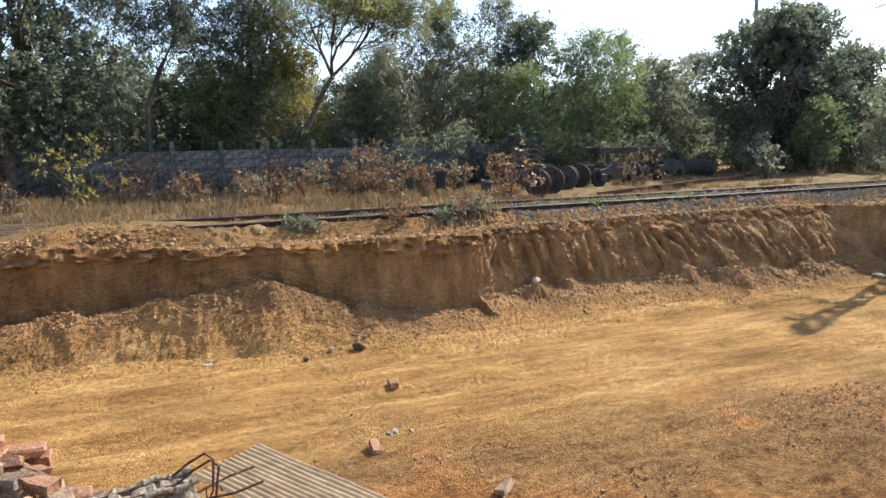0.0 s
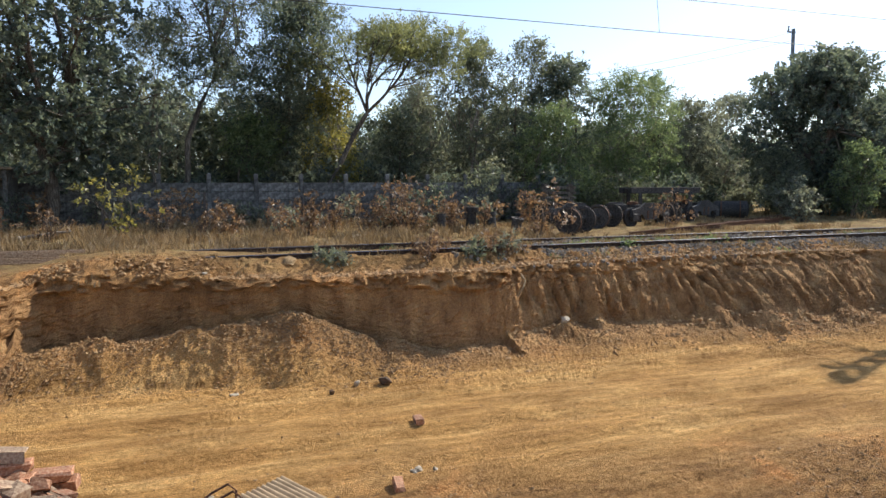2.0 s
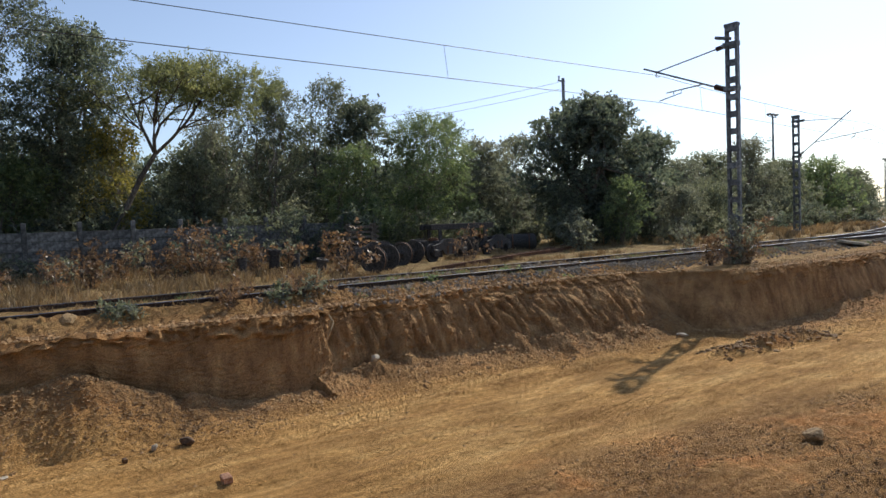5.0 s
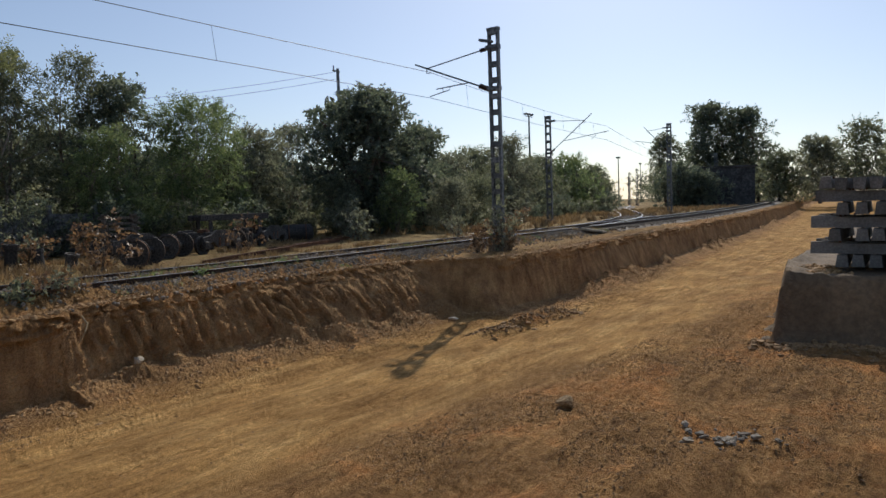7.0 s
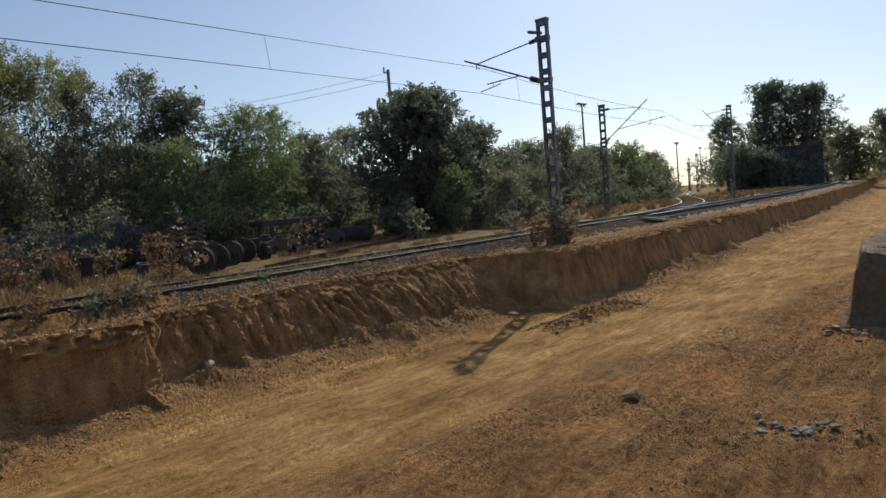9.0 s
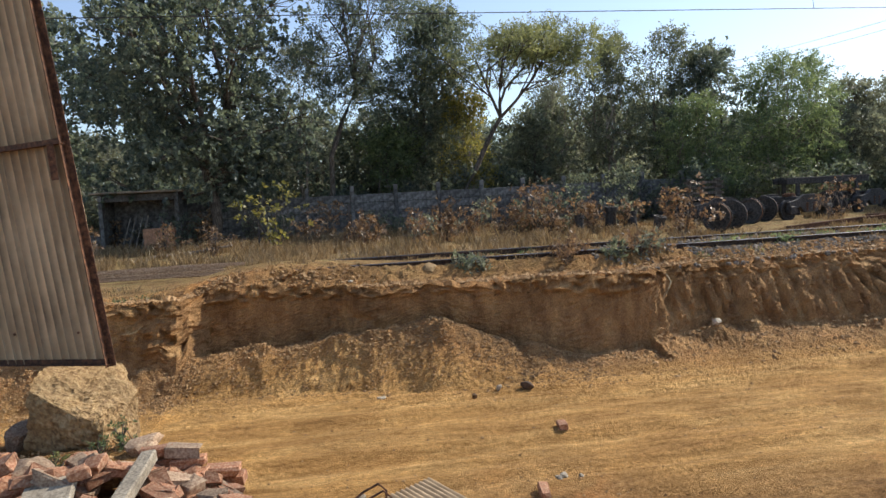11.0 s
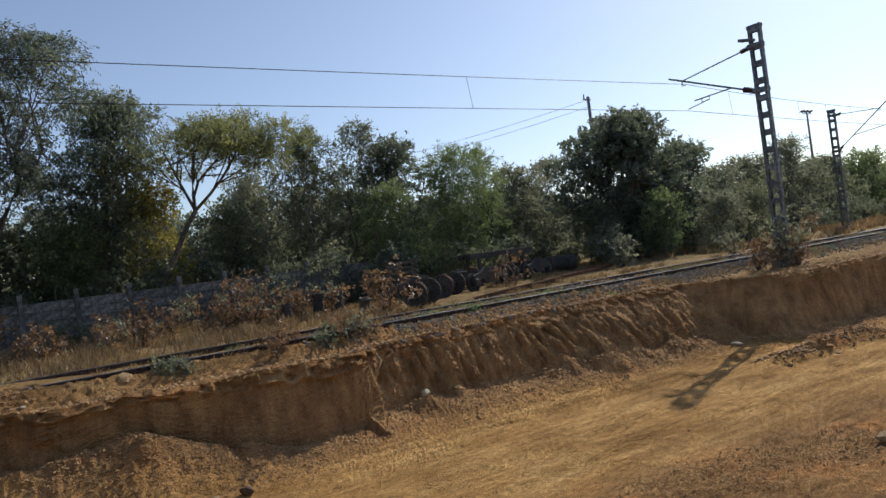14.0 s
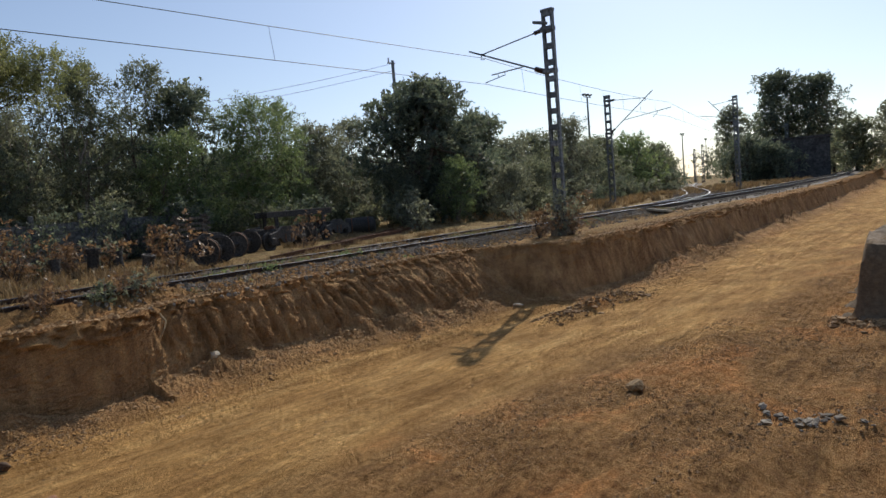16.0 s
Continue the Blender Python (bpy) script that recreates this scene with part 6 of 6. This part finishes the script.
def brick_chunk(x, y, z, rx, ry, rz, nx, nz, label):
    """Bricks still held together by mortar."""
    c = root("masonry_chunk", pose(x, y, z, rx, ry, rz), label, "masonry", "fallen masonry")
    for j in range(nz):
        for i in range(nx):
            ob = new("brick", BRICKS[(3, 6, 9)[(i + j) % 3]])
            ob.parent = c
            ob.matrix_basis = pose((i - nx / 2) * 0.238 + 0.119 * (j % 2) + rnd.gauss(0, 0.004), rnd.gauss(0, 0.005), j * 0.084, 0, 0, 180 * (i % 2))
    part("mortar", box(bmesh.new(), (nx * 0.22, 0.085, nz * 0.078), Matrix.Translation((-0.03, 0, (nz - 1) * 0.042)), 0.01), BRICK_PALE, c, "crumbly grey mortar")
    return c


brick_chunk(-3.4, 6.3, 1.5, 6, 5, 4, 2, 3, "chunk of fallen brickwork still in mortar")
brick_chunk(-2.9, 6.05, 1.42, -12, -4, -25, 1, 2, "chunk of fallen brickwork still in mortar")


def slab_piece(x, y, z, rx, ry, rz, size, label):
    bm = box(bmesh.new(), size, Matrix(), 0.01)
    bmesh.ops.subdivide_edges(bm, edges=bm.edges[:], cuts=2)
    for v in bm.verts:
        v.co += Vector((noise.noise(v.co * 9 + Vector((x, y, 0))), noise.noise(v.co * 9 + Vector((y, 3, x))), noise.noise(v.co * 9 + Vector((7, x, y))))) * 0.012
    ob = part("concrete_slab", bm, CONCRETE)
    ob.matrix_basis = pose(x, y, z, rx, ry, rz)
    return tagged(ob, label, "slab", "broken concrete slabs")


slab_piece(-1.82, 4.32, 1.77, 6, -4, 11, (0.3, 0.56, 0.05), "broken grey concrete slab leaning on bricks")
slab_piece(-2.28, 4.2, 1.73, 10, 6, 16, (0.36, 0.36, 0.05), "broken grey concrete slab leaning on bricks")
slab_piece(-3.3, 6.42, 1.82, 24, 4, 4, (0.24, 0.44, 0.08), "pale broken slab standing on fallen brickwork")
slab_piece(-1.37, 4.38, 1.77, 4, 0, -1, (0.1, 1.0, 0.09), "pale concrete post lying on the rubble")


def rough_beam():
    """A broken concrete beam with bent reinforcement sticking out of its end."""
    a, b = Vector((-1.5, 3.98, 1.48)), Vector((0.1, 4.31, 1.55))
    beam = root("broken_beam", pose(0, 0, 0), "broken concrete beam with bent rusty reinforcing bars", "concrete beam")
    way = (b - a).normalized()
    m = Matrix.Translation((a + b) / 2 - Vector((0, 0, 0.1))) @ way.to_track_quat("X", "Z").to_matrix().to_4x4()
    bm = box(bmesh.new(), ((b - a).length, 0.17, 0.17), Matrix(), 0.01)
    bmesh.ops.subdivide_edges(bm, edges=[e for e in bm.edges if abs((e.verts[0].co - e.verts[1].co).x) > 0.5], cuts=40)
    bmesh.ops.subdivide_edges(bm, edges=[e for e in bm.edges if (e.verts[0].co - e.verts[1].co).length > 0.1], cuts=2)
    for v in bm.verts:
        v.co += Vector((noise.noise(v.co * 15), noise.noise(v.co * 15 + Vector((5, 0, 0))), noise.noise(v.co * 15 + Vector((0, 7, 0))))) * 0.042
        if v.co.z < -0.02 and v.co.y < 0.03:
            v.co.y -= 0.03
    bm.transform(m)
    for v in bm.verts:
        q = m.inverted() @ v.co
        if abs(q.z) < 0.055 and q.y < -0.04:  # a long recess where the face has broken away
            v.co += (m.to_3x3() @ Vector((0, 0.07, 0)))
    part("body", bm, CONCRETE_DARK, beam)
    for s, z in ((-0.1, 0.09), (-0.125, -0.085), (0.08, 0.09)):
        p, rad = [], []
        for k in range(90):
            u = -0.84 + 1.66 * k / 89
            p.append(m @ Vector((u, s + 0.02 * noise.noise(Vector((u * 9, s, 1))), z + 0.02 * noise.noise(Vector((u * 8, z, 5))))))
            rad.append(0.018 + 0.008 * noise.noise(Vector((u * 9, s, z))) + 0.01 * noise.noise(Vector((u * 31, s, z))) + 0.006 * rnd.random())
        part("mortar_crust", tube(bmesh.new(), p, rad, 10), CONCRETE_DARK, beam, "rough whitish concrete crust along a bar")
    for s, z in ((-0.06, 0.08), (0.06, 0.08), (-0.06, -0.06), (0.06, -0.06)):
        p = [m @ Vector((-0.7, s, z + 0.012)), m @ Vector((0.7, s, z + 0.012))]
        e = p[-1]
        if z > 0:
            p += [e + Vector((0.1, 0.02, 0.06)), e + Vector((0.2, 0.03, 0.1)), e + Vector((0.25, 0.03, 0.05)), e + Vector((0.235, 0.02, -0.09 - s)), e + Vector((0.21, 0.0, -0.19))]
        else:
            p += [e + Vector((0.15, 0.02, 0.0)), e + Vector((0.32, 0.02 + s, 0.03)), e + Vector((0.5, 0.06 + s, 0.05))]
        part("reinforcing_bar", tube(bmesh.new(), p, 0.008, 6), RUST, beam)
    e = m @ Vector((0.72, 0, -0.04))
    ring = [e + Vector((0.2 + 0.05 * math.cos(k * 0.7), 0.02 * k / 9, 0.05 * math.sin(k * 0.7))) for k in range(8)]
    part("stirrup", tube(bmesh.new(), ring, 0.005, 5), RUST, beam)
    return beam


rough_beam()


def corrugated(name, corner, along, across, pitch, depth, material, label, rough=0.0, parent=None, thick=0.005, long_cuts=14):
    """A corrugated sheet from a corner: waves run along one edge and repeat across the other."""
    corner, along, across = Vector(corner), Vector(along), Vector(across)
    up = along.cross(across).normalized()
    if up.z < 0:
        up = -up
    n = round(across.length / pitch * 8)
    bm = bmesh.new()
    grid = [[], []]
    for side in (0, 1):
        for i in range(long_cuts + 1):
            row = []
            for k in range(n + 1):
                u, w = i / long_cuts, k / n
                wave = depth * math.cos(2 * math.pi * k / 8)
                bend = rough * (noise.noise(Vector((u * 2.1, w * 2.1, 1.3))) + 0.5 * noise.noise(Vector((u * 5, w * 5, 4))))
                edge = rough * 0.5 * noise.noise(Vector((w * 6, 2, 9))) if i in (0, long_cuts) else 0
                row.append(bm.verts.new(corner + along * u + across * w + up * (wave + bend - side * thick) + along.normalized() * edge))
            grid[side].append(row)
    for side in (0, 1):
        for i in range(long_cuts):
            for k in range(n):
                q = (grid[side][i][k], grid[side][i + 1][k], grid[side][i + 1][k + 1], grid[side][i][k + 1])
                bm.faces.new(q if side == 0 else q[::-1])
    for i in range(long_cuts):
        for k in (0, n):
            bm.faces.new((grid[0][i][k], grid[0][i + 1][k], grid[1][i + 1][k], grid[1][i][k]))
    for k in range(n):
        for i in (0, long_cuts):
            bm.faces.new((grid[0][i][k], grid[0][i][k + 1], grid[1][i][k + 1], grid[1][i][k]))
    bmesh.ops.recalc_face_normals(bm, faces=bm.faces[:])
    ob = part(name, bm, material, parent, smooth=False)
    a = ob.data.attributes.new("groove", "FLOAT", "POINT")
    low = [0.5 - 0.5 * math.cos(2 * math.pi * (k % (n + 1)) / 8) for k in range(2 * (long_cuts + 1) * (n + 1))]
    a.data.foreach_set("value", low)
    return ob if parent else tagged(ob, label, "corrugated sheet", "fallen corrugated sheets")


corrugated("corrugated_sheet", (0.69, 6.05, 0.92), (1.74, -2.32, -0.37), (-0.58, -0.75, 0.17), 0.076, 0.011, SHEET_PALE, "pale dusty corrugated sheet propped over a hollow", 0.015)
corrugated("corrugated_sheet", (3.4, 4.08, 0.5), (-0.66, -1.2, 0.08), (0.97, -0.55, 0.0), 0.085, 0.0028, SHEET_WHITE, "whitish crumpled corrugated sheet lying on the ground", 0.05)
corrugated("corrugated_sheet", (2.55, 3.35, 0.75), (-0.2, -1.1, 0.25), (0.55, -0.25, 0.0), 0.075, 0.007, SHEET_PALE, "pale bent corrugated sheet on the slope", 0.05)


def sheet_gate():
    """Upright corrugated tin sheets on an angle-iron frame; the frame stands on a post beyond the rubble."""
    g = root("sheet_metal_fence", pose(0, 0, 0), "leaning fence panel of aged corrugated tin on rusty angle iron", "fence panel")
    corner = Vector((-1.95, 6.2, 2.17))
    across = Vector((-2.13, 1.13, -0.09)).normalized()
    up = Vector((-0.112, 0.02, 1.0)).normalized()
    height = 4.3
    for k in range(7):
        off = corner + across * (0.755 * k) + Vector((0.003, -0.006, 0)) * (k % 2)
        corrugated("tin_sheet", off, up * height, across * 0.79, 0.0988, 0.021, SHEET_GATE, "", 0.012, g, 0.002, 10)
    face = across.cross(up).normalized()
    if face.y > 0:
        face = -face

    def bar(p, q, name="angle_iron", size=0.05):
        p, q = Vector(p), Vector(q)
        way = (q - p).normalized()
        m = Matrix.Translation((p + q) / 2) @ way.to_track_quat("Z", "Y").to_matrix().to_4x4()
        bm = bmesh.new()
        box(bm, (size, 0.006, (q - p).length), m)
        box(bm, (0.006, size, (q - p).length), m @ Matrix.Translation((-size / 2, size / 2, 0)))
        return part(name, bm, RUST, g)

    front = face * 0.05
    bar(corner + front + across * 0.02, corner + up * height + front + across * 0.02, size=0.06)
    for h, s in ((0.02, 0.045), (1.92, 0.05), (3.9, 0.05)):
        bar(corner + up * h + front, corner + up * h + across * 5.3 + front, size=s)
    bar(corner + up * 1.92 + across * 0.12 + front * 2, corner + up * 1.62 + across * 0.14 + front * 2, size=0.05)
    far = corner + across * 5.0
    part("post", tube(bmesh.new(), [(far.x, far.y, 1.0), (far.x - 0.4, far.y, 6.4)], 0.06, 8), RUST, g)
    far = corner + across * 3.4 - front * 3
    part("post", tube(bmesh.new(), [(far.x, far.y + 0.05, 1.0), far + up * 4.2], 0.05, 8), RUST, g)
    for k in range(7):
        for h in (0.3, 1.95, 3.9):
            p = corner + up * h + across * (0.3 + 0.75 * k) + face * 0.015
            part("bolt", lathe(bmesh.new(), [(0.012, 0), (0.012, 0.01), (0.006, 0.014)], Matrix.Translation(p) @ face.to_track_quat("Z", "Y").to_matrix().to_4x4(), 8), RUST, g)
    return g


sheet_gate()

# scrub on the terrace edge
for bx, by, bh, bl in ((-1.95, 6.3, 0.3, LEAF_LIGHT), (-2.15, 6.15, 0.22, LEAF_LIGHT), (-1.8, 7.0, 0.3, LEAF_BROWN), (-1.6, 6.6, 0.28, LEAF_BROWN), (-2.3, 5.7, 0.22, LEAF_OLIVE), (-3.2, 4.9, 0.3, LEAF_OLIVE), (-0.35, 4.55, 0.22, LEAF_GREY), (-1.3, 6.2, 0.25, LEAF_BROWN), (-1.1, 5.9, 0.2, LEAF_BROWN), (-3.0, 5.2, 0.2, LEAF_BROWN), (-0.5, 4.9, 0.18, LEAF_BROWN)):
    shrub(bx, by, ground_at(bx, by), bh, bh * 1.3, bl, 220, 0.03, "small weed among the brick rubble", name="weed", group="weeds in the rubble")


def bank_root(points, label):
    ob = part("dry_root", tube(bmesh.new(), points, [0.02, 0.018, 0.014, 0.008], 6), DRY_ROOT)
    return tagged(ob, label, "root", "roots in the bank")


bank_root([(6.9, 13.7, 1.52), (6.8, 13.3, 1.42), (6.66, 13.14, 1.29), (6.5, 13.1, 1.1)], "pale dry root hanging out of the cut bank")
bank_root([(-4.2, 13.9, 1.1), (-4.0, 13.6, 1.15), (-3.8, 13.5, 1.2), (-3.7, 13.5, 1.3)], "pale dry root sticking out of the cut bank")
for k in range(7):
    gx, gy = 0.15 + rnd.gauss(0, 0.35), 14.6 + rnd.gauss(0, 0.12)
    lump("paper_scrap", gx, gy, 1.74, rnd.uniform(0.06, 0.12), WHITE_STONE, "crumpled pale litter on the edge of the cut", "litter", 60 + k, group="litter", flat=(1.3, 0.8, 0.35))
